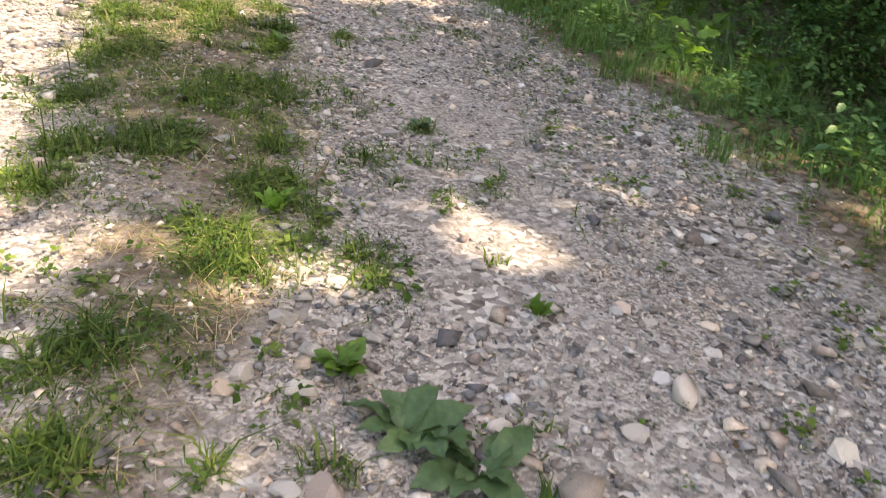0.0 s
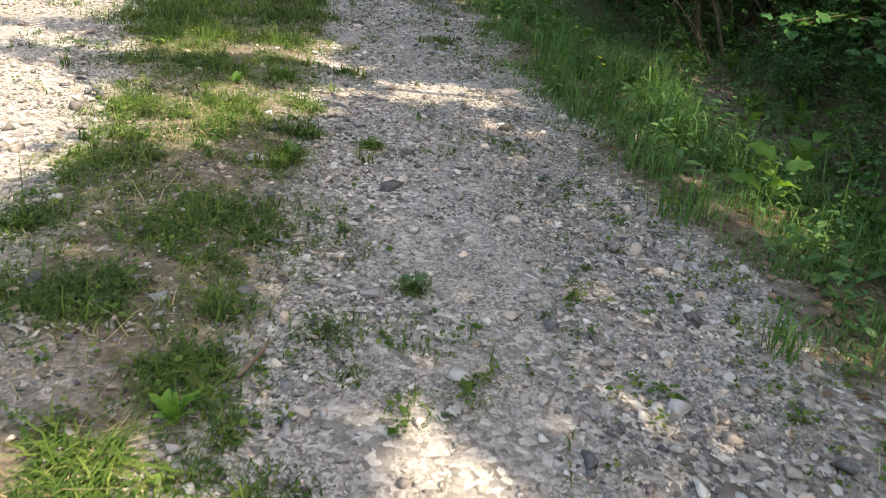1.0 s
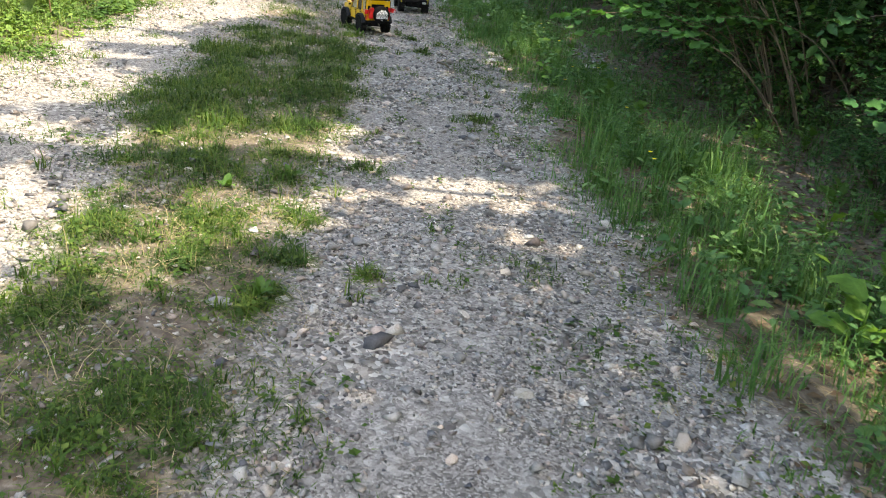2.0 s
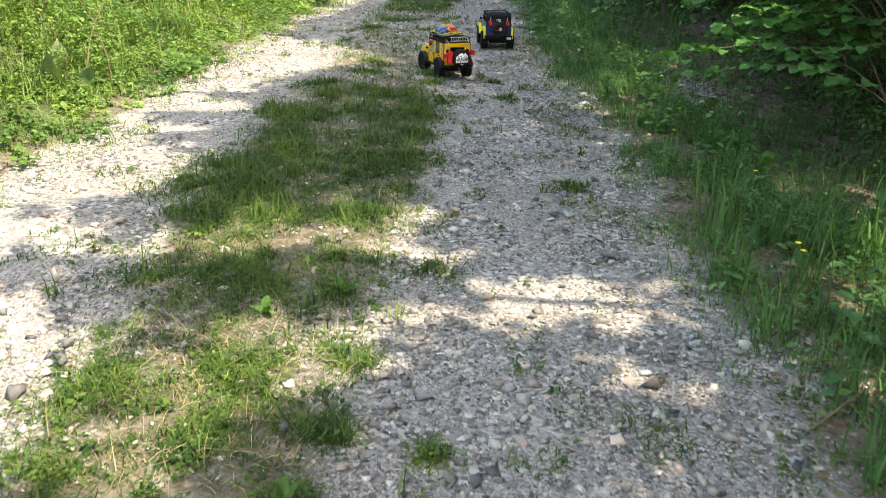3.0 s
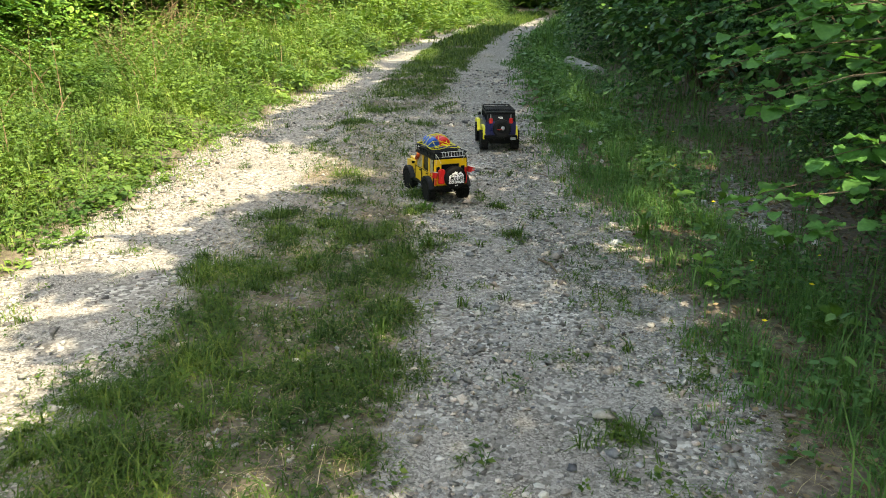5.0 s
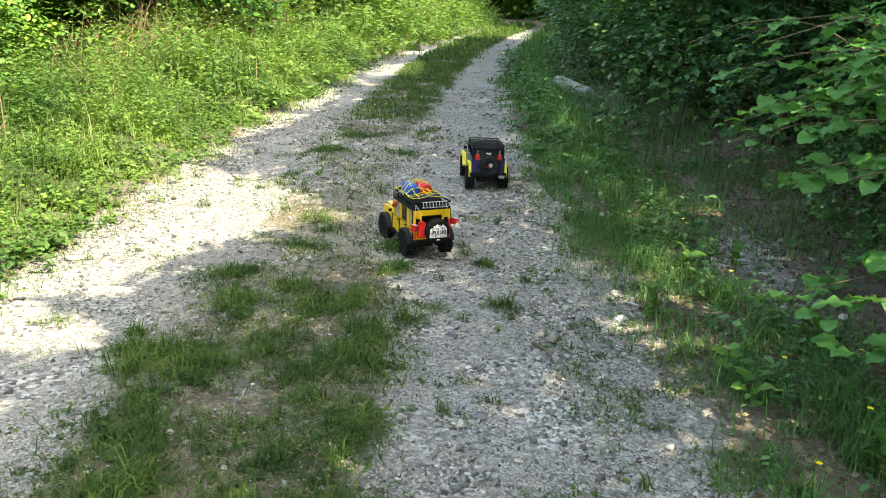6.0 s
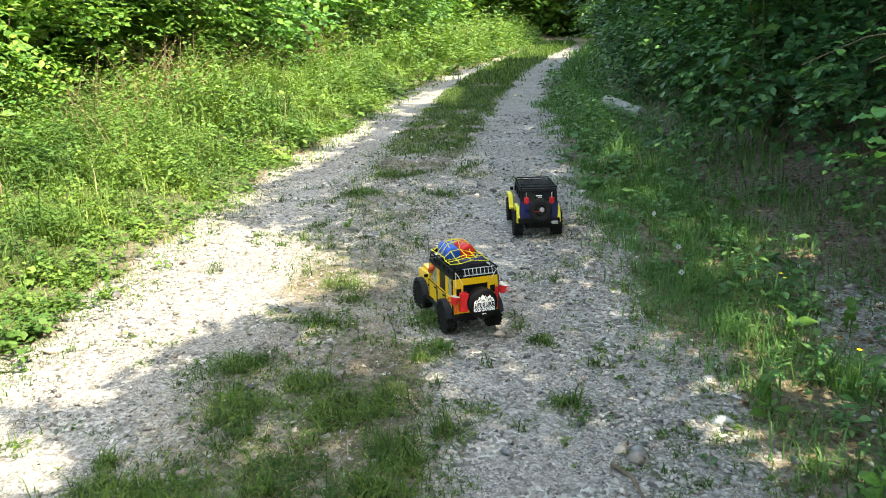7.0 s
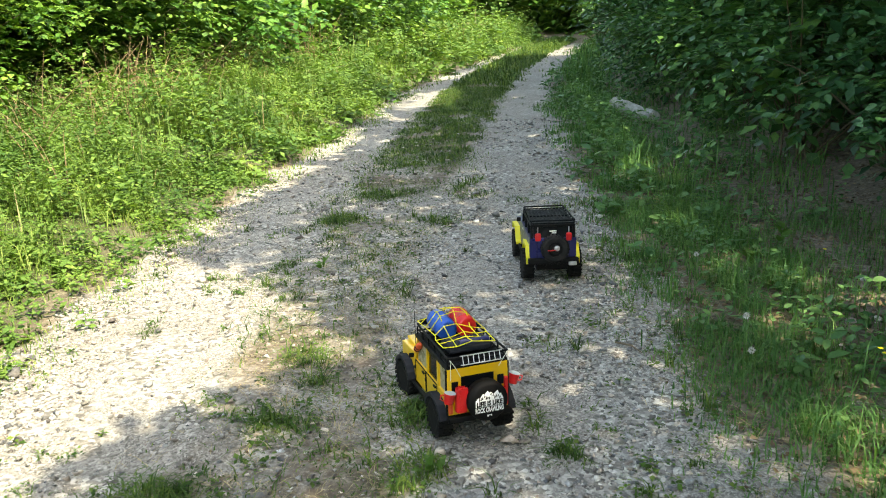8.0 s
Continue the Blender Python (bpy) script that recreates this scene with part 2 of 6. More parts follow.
# ---- the track's plan: edges by distance ahead ----
YS = (-6, 0, 1, 2, 3, 4, 5, 6, 7, 8, 9, 10.6, 12.5, 16.5, 21, 30, 40, 60)
LEFT = (0.9, -0.95, -1.2, -1.48, -1.75, -2.0, -2.27, -2.55, -2.85, -3.15, -3.38, -3.75, -4.15, -5.1, -5.8, -6.8, -7.8, -13)
MED_L = (1.9, -0.05, -0.36, -0.66, -1.0, -1.38, -1.68, -1.93, -2.2, -2.5, -2.8, -3.25, -3.75, -4.65, -5.45, -6.75, -7.8, -13)
MED_R = (2.2, 0.15, 0.07, -0.03, -0.3, -0.5, -0.75, -1.05, -1.5, -1.85, -2.1, -2.4, -2.8, -3.6, -4.45, -5.6, -6.6, -11.6)
RIGHT = (2.6, 1.2, 1.08, 0.9, 0.62, 0.35, 0.1, -0.2, -0.55, -0.85, -1.18, -1.66, -2.12, -3.08, -3.9, -5.1, -6.1, -11)


def edge_l(y):
    return np.interp(y, YS, LEFT)


def edge_r(y):
    return np.interp(y, YS, RIGHT)


def med_l(y):
    return np.interp(y, YS, MED_L)


def med_r(y):
    return np.interp(y, YS, MED_R)


def height(x, y):
    lo, ro = edge_l(y) - x, x - edge_r(y)
    ml, mr = med_l(y), med_r(y)
    z = 0.012 * (fbm(x * 2.2, y * 2.2, 3) - 0.5) * 2
    z = z + 0.018 * step(-0.15, 0.2, np.minimum(x - ml, mr - x))
    z = z + 0.30 * step(0.0, 2.2, lo) + 0.5 * step(2.5, 8, lo) + 0.42 * (fbm(x * 1.3, y * 1.3, 9) - 0.5) * step(0.15, 1.0, lo)
    z = z - 0.09 * step(0.25, 1.0, ro) + 0.75 * step(1.3, 4.5, ro) + 1.2 * step(4, 16, ro) + 0.06 * (fbm(x * 1.3, y * 1.3, 5) - 0.5) * step(0.2, 0.9, ro)
    return z


def gravel(x, y):
    """How stony the ground is: one on the wheel tracks, less on the grassy middle, nought on the verges."""
    lo, ro = edge_l(y) - x, x - edge_r(y)
    ml, mr = med_l(y), med_r(y)
    n = fbm(x * 2.4, y * 2.4, 21)
    mid = step(-0.12, 0.16, np.minimum(x - ml, mr - x))
    bare = 0.2 + 0.06 * step(3.4, 4.4, y) + 0.1 * step(5.2, 5.9, y) + 0.18 * (1 - step(1.0, 1.5, y)) + 0.2 * step(7.0, 7.8, y) * (1 - step(9.2, 10.5, y)) + 0.8 * (n - 0.5)
    g = 1 - mid * (1 - bare)
    w = (n - 0.5) * 0.35
    g = g * (1 - step(0.05, 0.34, lo + w)) * (1 - step(-0.12, 0.42, ro + 1.3 * w))
    g = g * (1 - 0.9 * step(34, 38, y))
    pile = np.exp(-(((x - 0.3) / 0.3) ** 2 + ((y - 7.2) / 1.0) ** 2))
    return np.clip(np.maximum(g, 0.85 * pile), 0, 1)


# clumps of grass on the middle strip, stretch by stretch: x, y, half width across and along
CLUMPS_NEAR = ((-0.10, 0.77, 0.07, 0.07), (-0.16, 0.70, 0.06, 0.06), (-0.22, 0.64, 0.05, 0.05), (-0.15, 0.47, 0.06, 0.05), (-0.10, 0.56, 0.03, 0.03), (-0.2, 1.86, 0.2, 0.16),
               (-0.58, 2.13, 0.12, 0.16), (0.0, 1.24, 0.09, 0.13), (-0.03, 1.01, 0.11, 0.1), (-0.27, 1.45, 0.14, 0.09), (-0.46, 1.40, 0.07, 0.07), (-0.46, 1.22, 0.07, 0.06),
               (-0.03, 0.66, 0.03, 0.03), (-0.57, 1.73, 0.08, 0.12), (0.18, 1.05, 0.04, 0.09), (0.16, 1.5, 0.04, 0.05), (0.17, 0.5, 0.03, 0.02), (0.11, 0.62, 0.015, 0.02),
               (0.04, 0.48, 0.015, 0.02), (0.8, 0.62, 0.04, 0.03), (-0.14, 1.65, 0.06, 0.07), (-0.06, 1.49, 0.04, 0.05), (0.02, 1.31, 0.05, 0.03), (0.27, 1.72, 0.03, 0.04))
CLUMPS_MIDDLE = ((-0.75, 2.6, 0.1, 0.14), (-0.52, 2.78, 0.12, 0.12), (-0.76, 3.22, 0.2, 0.11), (-0.49, 3.23, 0.12, 0.1), (-0.19, 2.36, 0.05, 0.09), (-0.41, 2.47, 0.13, 0.07),
                 (-0.24, 2.6, 0.07, 0.07), (-0.45, 2.55, 0.07, 0.07), (-0.63, 2.33, 0.09, 0.05), (0.0, 2.62, 0.04, 0.04), (-0.28, 2.88, 0.05, 0.06), (-0.6, 3.4, 0.07, 0.1),
                 (-1.14, 3.66, 0.13, 0.14), (-0.92, 3.5, 0.05, 0.07), (-0.66, 3.85, 0.11, 0.1), (-0.94, 3.72, 0.14, 0.1), (-1.19, 3.98, 0.25, 0.2), (-0.54, 3.75, 0.08, 0.05),
                 (-1.07, 3.5, 0.05, 0.1), (-0.77, 3.37, 0.05, 0.05), (-0.45, 3.46, 0.05, 0.06), (-0.55, 3.33, 0.05, 0.05), (-1.01, 3.14, 0.1, 0.08), (-0.27, 3.49, 0.06, 0.06))
CLUMPS_FAR = ((-1.26, 4.25, 0.22, 0.2), (-0.83, 4.4, 0.15, 0.22), (-0.64, 4.18, 0.08, 0.08), (-1.3, 4.5, 0.18, 0.22), (-1.38, 4.25, 0.11, 0.1), (-0.94, 4.5, 0.17, 0.19),
              (-0.76, 4.59, 0.13, 0.15), (-1.06, 4.3, 0.1, 0.07), (-1.4, 4.8, 0.19, 0.15), (-0.96, 4.83, 0.15, 0.15), (-0.88, 5.05, 0.1, 0.11), (-1.03, 5.13, 0.1, 0.08),
              (-1.11, 5.3, 0.1, 0.1), (-1.08, 5.44, 0.17, 0.13), (-1.5, 5.25, 0.15, 0.16), (-1.47, 5.16, 0.1, 0.08), (-1.66, 5.27, 0.14, 0.12), (-1.33, 5.45, 0.09, 0.1),
              (-1.3, 5.5, 0.1, 0.1), (-1.05, 5.66, 0.1, 0.14), (-1.53, 4.98, 0.06, 0.1), (-0.04, 4.47, 0.06, 0.06), (-1.62, 5.72, 0.11, 0.1), (-1.65, 5.13, 0.08, 0.04))
CLUMPS_END = ((-1.85, 6.07, 0.12, 0.13), (-1.24, 6.0, 0.08, 0.16), (-1.64, 5.82, 0.13, 0.12), (-1.31, 5.85, 0.1, 0.12), (-1.0, 5.86, 0.05, 0.1), (-1.52, 6.0, 0.1, 0.08),
              (-1.24, 6.4, 0.06, 0.11), (-1.74, 6.55, 0.1, 0.1), (-1.86, 7.0, 0.1, 0.07), (-1.74, 6.84, 0.06, 0.06), (-0.76, 6.81, 0.05, 0.05), (-0.63, 6.5, 0.09, 0.12),
              (-0.69, 6.14, 0.06, 0.05), (-0.99, 6.77, 0.03, 0.05), (-0.88, 6.63, 0.04, 0.05), (-1.38, 5.91, 0.06, 0.06), (-2.54, 8.05, 0.05, 0.1), (-2.69, 9.64, 0.24, 0.2),
              (-2.65, 8.97, 0.14, 0.15), (-2.15, 10.12, 0.16, 0.3), (-2.9, 11.05, 0.35, 0.5), (-1.83, 5.4, 0.04, 0.04), (-1.35, 6.69, 0.08, 0.12), (-2.1, 9.1, 0.1, 0.1))


def grass_density(x, y):
    ml, mr = med_l(y), med_r(y)
    inside = step(-0.1, 0.12, np.minimum(x - ml, mr - x) + 0.25 * (fbm(x * 5, y * 5, 60) - 0.5))
    n = 0.4 * fbm(x * 2.6, y * 2.6, 71) + 0.6 * fbm(x * 7, y * 7, 73)
    body = step(0.36, 0.52, n + 0.06 * step(12, 15, y)) * inside * step(9.2, 12.0, y)
    sprig = step(0.66, 0.74, fbm(x * 4.5, y * 4.5, 76)) * (x > edge_l(y)) * (x < edge_r(y) + 0.1)
    fringe = step(-0.45, -0.05, x - edge_r(y)) * (x < edge_r(y) + 0.2) * step(0.46, 0.62, fbm(x * 6, y * 6, 77)) * (y < 12)
    d = np.maximum(np.maximum(body, 0.25 * sprig), 0.3 * fringe)
    ragged = fbm(x * 11, y * 11, 74)
    for tx, ty, ra, rb in (*CLUMPS_NEAR, *CLUMPS_MIDDLE, *CLUMPS_FAR, *CLUMPS_END):
        e = np.sqrt(((x - tx) / ra) ** 2 + ((y - ty) / rb) ** 2)
        d = np.maximum(d, np.maximum(1 - step(0.3, 1.3, e + 2.2 * (0.5 - ragged)), 0.3 * (1 - step(0.8, 2.2, e + 1.5 * (0.5 - n)))))
    return np.maximum(d, inside * (0.06 + 0.34 * step(0.42, 0.58, 0.5 * n + 0.5 * ragged)) * (1 - 0.4 * step(5.6, 6.3, y) * (1 - step(9, 10, y))) * (0.4 + 0.6 * step(0.9, 1.6, y)))


# ---- ground: one sheet to the horizon ----
def build_ground():
    xs = np.concatenate([np.array([-400, -150, -60, -30, -20, -14]), np.linspace(-10, -5.2, 28), np.linspace(-5, 2.6, 150), np.linspace(2.8, 8, 22), np.array([12, 20, 40, 120, 400])])
    ys = np.concatenate([np.array([-300, -60, -15, -6, -3]), np.linspace(-1.5, 10.5, 220), np.linspace(10.6, 20, 70), np.linspace(20.5, 62, 50), np.array([80, 120, 250, 900])])
    X, Y = np.meshgrid(xs, ys)
    Z = height(X, Y)
    V = np.stack([X, Y, Z], -1).reshape(-1, 3)
    nx, ny = len(xs), len(ys)
    i = (np.arange(ny - 1)[:, None] * nx + np.arange(nx - 1)[None]).ravel()
    ob = big("ground", V, np.stack([i, i + 1, i + nx + 1, i + nx], -1), M_GROUND, smooth=True)
    a = ob.data.attributes.new("gravel", "FLOAT", "POINT")
    a.data.foreach_set("value", gravel(X, Y).ravel().astype(np.float32))
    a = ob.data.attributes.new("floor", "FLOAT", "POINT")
    # The grass_density term darkens earth under grass: shade put into the colour.
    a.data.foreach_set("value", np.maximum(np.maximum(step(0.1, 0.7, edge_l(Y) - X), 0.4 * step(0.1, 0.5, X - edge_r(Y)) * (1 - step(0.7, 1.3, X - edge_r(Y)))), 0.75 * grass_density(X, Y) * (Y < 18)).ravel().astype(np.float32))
    return tagged(ob, "pale gravel farm track with two wheel ruts and grassy middle", "ground", kind="structure")


ground = build_ground()


# ---- loose stones ----
def rock_shape(seed, flat):
    r = random.Random(seed)
    bm = bmesh.new()
    for k in range(7):
        v = Vector((r.gauss(0, 1), r.gauss(0, 1), r.gauss(0, 1))).normalized() * r.uniform(0.8, 1.1)
        bm.verts.new((v.x * 0.5, v.y * 0.5 * r.uniform(0.7, 1.0), v.z * 0.5 * flat))
    bmesh.ops.convex_hull(bm, input=bm.verts)
    loose = [v for v in bm.verts if not v.link_faces]
    bmesh.ops.delete(bm, geom=loose, context="VERTS")
    bmesh.ops.triangulate(bm, faces=bm.faces)
    bm.normal_update()
    bm.verts.index_update()
    V = np.array([v.co[:] for v in bm.verts])
    F = np.array([[v.index for v in f.verts] for f in bm.faces])
    bm.free()
    return V, F


ROCKS = [rock_shape(50 + k, 0.45 + 0.05 * (k % 6)) for k in range(14)]


def rocks_mesh(x, y, size, yaw, tilt, sink):
    z = height(x, y) + size * sink
    Vs, Fs, n0 = [], [], 0
    kind = rng.integers(0, len(ROCKS), len(x))
    for k, (V, F) in enumerate(ROCKS):
        s = np.nonzero(kind == k)[0]
        if not len(s):
            continue
        c, sn = np.cos(yaw[s])[:, None], np.sin(yaw[s])[:, None]
        ct, st = np.cos(tilt[s])[:, None], np.sin(tilt[s])[:, None]
        vx, vy, vz = V[None, :, 0], V[None, :, 1], V[None, :, 2]
        vy, vz = vy * ct - vz * st, vy * st + vz * ct
        px, py = vx * c - vy * sn, vx * sn + vy * c
        S = size[s][:, None]
        W = np.stack([px * S + x[s][:, None], py * S + y[s][:, None], vz * S + z[s][:, None]], -1)
        Vs.append(W.reshape(-1, 3))
        Fs.append((F[None] + (n0 + np.arange(len(s)) * len(V))[:, None, None]).reshape(-1, 3))
        n0 += len(s) * len(V)
    return np.concatenate(Vs), np.concatenate(Fs)


def scatter(n, y0, y1, x0, x1, density, seed):
    r = np.random.default_rng(seed)
    x, y = r.uniform(x0, x1, n), r.uniform(y0, y1, n)
    keep = r.uniform(0, 1, n) < density(x, y)
    return x[keep], y[keep]


def worn(x, y):
    """Where wheels have pressed the stones into the dust."""
    a, c = 0.55 * med_r(y) + 0.45 * edge_r(y), 0.45 * edge_l(y) + 0.55 * med_l(y)
    return np.maximum(np.exp(-((x - a) / 0.16) ** 2), 1.25 * np.exp(-((x - c) / 0.3) ** 2))


def gravel_layer(y0, y1, x0, x1, per_m2, small, seed):
    n = int((y1 - y0) * (x1 - x0) * per_m2)
    x, y = scatter(n, y0, y1, x0, x1, lambda a, c: np.maximum(gravel(a, c) ** 1.6, 0.3 * (a > edge_l(c)) * (a < edge_r(c) + 0.1)) * (0.22 + 0.85 * step(0.36, 0.6, fbm(a * 2.6, c * 2.6, 40))) * (1 - 0.5 * worn(a, c)), seed)
    k = len(x)
    size = small * np.exp(rng.normal(0, 0.42, k))
    size = np.clip(size, small * 0.5, small * 3.2)
    return x, y, size, rng.uniform(0, 6.28, k), rng.normal(0, 0.25, k), rng.uniform(-0.05, 0.22, k)


layers = [gravel_layer(0.3, 3.2, -1.6, 1.5, 8200, 0.0105, 1), gravel_layer(0.3, 3.2, -1.6, 1.5, 420, 0.025, 2),
          gravel_layer(3.2, 6.2, -2.9, 0.9, 5000, 0.012, 3), gravel_layer(3.2, 6.2, -2.9, 0.9, 220, 0.028, 4),
          gravel_layer(6.2, 9.5, -3.7, 0.7, 3600, 0.0135, 5), gravel_layer(6.2, 9.5, -3.7, 0.7, 130, 0.03, 6),
          gravel_layer(9.5, 14, -4.8, -1.0, 600, 0.024, 7)]
loose = big("loose_gravel", *rocks_mesh(*[np.concatenate(c) for c in zip(*layers)]), M_GRAVEL, ground, True)
tagged(loose, "pale grey crushed limestone gravel", kind="stuff")


# ---- grass and leaves ----
def blades(x, y, length, width, lean, seed, z=None):
    """Bent blades of grass, five corners and three triangles each."""
    r = np.random.default_rng(seed)
    n = len(x)
    z = height(x, y) - 0.005 if z is None else z
    a = r.uniform(0, 6.283, n)
    d = np.stack([np.cos(a), np.sin(a)], -1)
    s = np.stack([-d[:, 1], d[:, 0]], -1)
    b = np.stack([x, y], -1)
    l1 = length * r.uniform(0.5, 0.62, n)
    k = lean * r.uniform(0.3, 1.3, n)
    m = b + d * (l1 * k * 0.45)[:, None]
    e = b + d * (length * k)[:, None]
    zm = z + l1 * np.sqrt(np.clip(1 - (0.45 * k) ** 2, 0.1, 1))
    ze = np.maximum(zm + (length - l1) * np.clip(1 - k * 0.9, -0.8, 1), z + 0.01)
    w = (width * r.uniform(0.7, 1.3, n) / 2)[:, None]
    P = np.empty((n, 5, 3))
    P[:, 0, :2], P[:, 1, :2] = b - s * w, b + s * w
    P[:, 2, :2], P[:, 3, :2] = m + s * w * 0.8, m - s * w * 0.8
    P[:, 4, :2] = e
    P[:, 0, 2] = P[:, 1, 2] = z
    P[:, 2, 2] = P[:, 3, 2] = zm
    P[:, 4, 2] = ze
    F = np.array([[0, 1, 2], [0, 2, 3], [3, 2, 4]])
    return P.reshape(-1, 3), (F[None] + (np.arange(n) * 5)[:, None, None]).reshape(-1, 3)


def joined(pieces):
    Vs, Fs, n = [], [], 0
    for V, F in pieces:
        Vs.append(V)
        Fs.append(F + n)
        n += len(V)
    return np.concatenate(Vs), np.concatenate(Fs)


OVATE = (np.array([(0, 0, 0), (0.24, 0.24, 0.05), (0.6, 0.26, 0.05), (1, 0, -0.10), (0.6, -0.26, 0.05), (0.24, -0.24, 0.05)]), np.array([(0, 1, 2), (0, 2, 3), (0, 3, 4), (0, 4, 5)]))
ROUND = (np.array([(0, 0, 0), (0.18, 0.36, 0.05), (0.66, 0.40, 0.04), (1, 0, -0.08), (0.66, -0.40, 0.04), (0.18, -0.36, 0.05)]), np.array([(0, 1, 2), (0, 2, 3), (0, 3, 4), (0, 4, 5)]))
SPEAR = (np.array([(0, 0, 0), (0.4, 0.16, 0.05), (1, 0, -0.15), (0.4, -0.16, 0.05)]), np.array([(0, 1, 2), (0, 2, 3)]))
KITE = (np.array([(0, 0, 0), (0.45, 0.33, 0.05), (1, 0, -0.08), (0.45, -0.33, 0.05)]), np.array([(0, 1, 2), (0, 2, 3)]))


def unit(v):
    return v / np.maximum(np.linalg.norm(v, axis=-1, keepdims=True), 1e-6)


def leaves(P, axis, up, size, shape):
    """Leaves with their stalk ends at P, along axis, upper side towards up."""
    T, F = shape
    axis = unit(axis)
    side = unit(np.cross(up, axis))
    nrm = np.cross(axis, side)
    s = np.asarray(size)[:, None, None] * np.ones((len(P), 1, 1))
    W = P[:, None] + s * (T[None, :, 0:1] * axis[:, None] + T[None, :, 1:2] * side[:, None] + T[None, :, 2:3] * nrm[:, None])
    return W.reshape(-1, 3), (F[None] + (np.arange(len(P)) * len(T))[:, None, None]).reshape(-1, 3)


def tubes(paths, sides=4):
    """Tapered stems. Each path: rows of (x, y, z, radius)."""
    Vs, Fs, n = [], [], 0
    ang = np.arange(sides) * 2 * np.pi / sides
    for p in paths:
        p = np.asarray(p, float)
        t = unit(np.gradient(p[:, :3], axis=0))
        ref = np.where(np.abs(t[:, 2:3]) > 0.9, np.array([[1.0, 0, 0]]), np.array([[0, 0, 1.0]]))
        a = unit(np.cross(t, ref))
        c = np.cross(t, a)
        ring = p[:, None, :3] + p[:, None, 3:4] * (np.cos(ang)[None, :, None] * a[:, None] + np.sin(ang)[None, :, None] * c[:, None])
        Vs.append(ring.reshape(-1, 3))
        k = len(p)
        i, j = np.meshgrid(np.arange(k - 1), np.arange(sides), indexing="ij")
        i, j = i.ravel(), j.ravel()
        q = np.stack([i * sides + j, i * sides + (j + 1) % sides, (i + 1) * sides + (j + 1) % sides, (i + 1) * sides + j], -1)
        Fs.append(np.concatenate([q[:, [0, 1, 2]], q[:, [0, 2, 3]]]) + n)
        n += k * sides
    return np.concatenate(Vs), np.concatenate(Fs)


# middle strip of grass
pieces = []
for y0, y1, x0, x1, per, ln, wd, sd in ((-4, 0.2, -0.6, 2.4, 2500, 0.05, 0.006, 10), (0.2, 3, -1.4, 0.6, 34000, 0.026, 0.0032, 11), (3, 6.2, -2.4, 0.2, 22000, 0.036, 0.0037, 12),
                                        (6.2, 10, -3.3, -0.8, 12000, 0.038, 0.0044, 13), (10, 18, -5.2, -2.2, 5000, 0.034, 0.006, 14), (18, 42, -8, -3.6, 900, 0.09, 0.016, 15)):
    x, y = scatter(int((y1 - y0) * (x1 - x0) * per), y0, y1, x0, x1, grass_density, sd)
    pieces.append(blades(x, y, ln * (0.45 + 0.75 * grass_density(x, y)) * (0.4 + 1.1 * fbm(x * 4, y * 4, 75)) * np.exp(rng.normal(0, 0.48, len(x))), np.full(len(x), wd), 1.5, sd))
cx, cy = scatter(2600, 0.3, 9.5, -3.2, 0.5, lambda a, c: 0.6 * grass_density(a, c) + 0.01, 18)
x, y = (np.repeat(c, 16) + rng.normal(0, 0.011, len(c) * 16) for c in (cx, cy))
tall = np.repeat(0.06 * (0.55 + 0.45 * step(1.5, 2.6, cy)) * np.exp(rng.normal(0, 0.3, len(cx))), 16) * rng.uniform(0.5, 1.2, len(x))
pieces.append(blades(x, y, tall, np.full(len(x), 0.0042), 1.15, 19))
tagged(big("grass", *joined(pieces), M_GRASS), "short green grass growing along the middle of the track", "grass", kind="stuff")

# dry stalks among it
def straw_density(x, y):
    mid = step(-0.15, 0.15, np.minimum(x - med_l(y), med_r(y) - x))
    side = step(-0.2, 0.2, x - edge_r(y)) * (x < edge_r(y) + 0.7)
    return np.maximum(mid, 0.6 * side) * (0.7 + 0.3 * grass_density(x, y)) * step(0.34, 0.6, 0.5 * fbm(x * 2, y * 2, 80) + 0.5 * fbm(x * 8, y * 8, 81))


x, y = scatter(170000, 0.2, 9, -3, 1.8, straw_density, 16)
V, F = blades(x, y, 0.042 * np.exp(rng.normal(0, 0.5, len(x))), np.full(len(x), 0.0019), 1.35, 17, np.zeros(len(x)))
V[:, 2] = height(V[:, 0], V[:, 1]) + 0.002 + 0.3 * V[:, 2]
tagged(big("dry_grass", V, F, M_STRAW), "dry straw-coloured grass stalks lying on the soil", "dry grass", kind="stuff")


def right_density(x, y):
    o = x - edge_r(y) + 0.35 * (fbm(x * 3, y * 3, 90) - 0.5)
    o = o + 0.5 * (fbm(x * 1.1, y * 1.1, 91) - 0.5) - 0.2 * (1 - step(2.4, 3.2, y))
    n = 0.5 * fbm(x * 2.2, y * 2.2, 95) + 0.5 * fbm(x * 6, y * 6, 96)
    return step(-0.08, 0.3, o) * (1 - 0.8 * step(0.75, 1.15, o + 0.33 * step(4.8, 5.6, y) * (1 - step(8, 9, y)))) * step(0.44, 0.57, n + 0.02) * (1 - 0.92 * np.exp(-(((x - 0.3) / 0.32) ** 2 + ((y - 7.2) / 1.0) ** 2)))


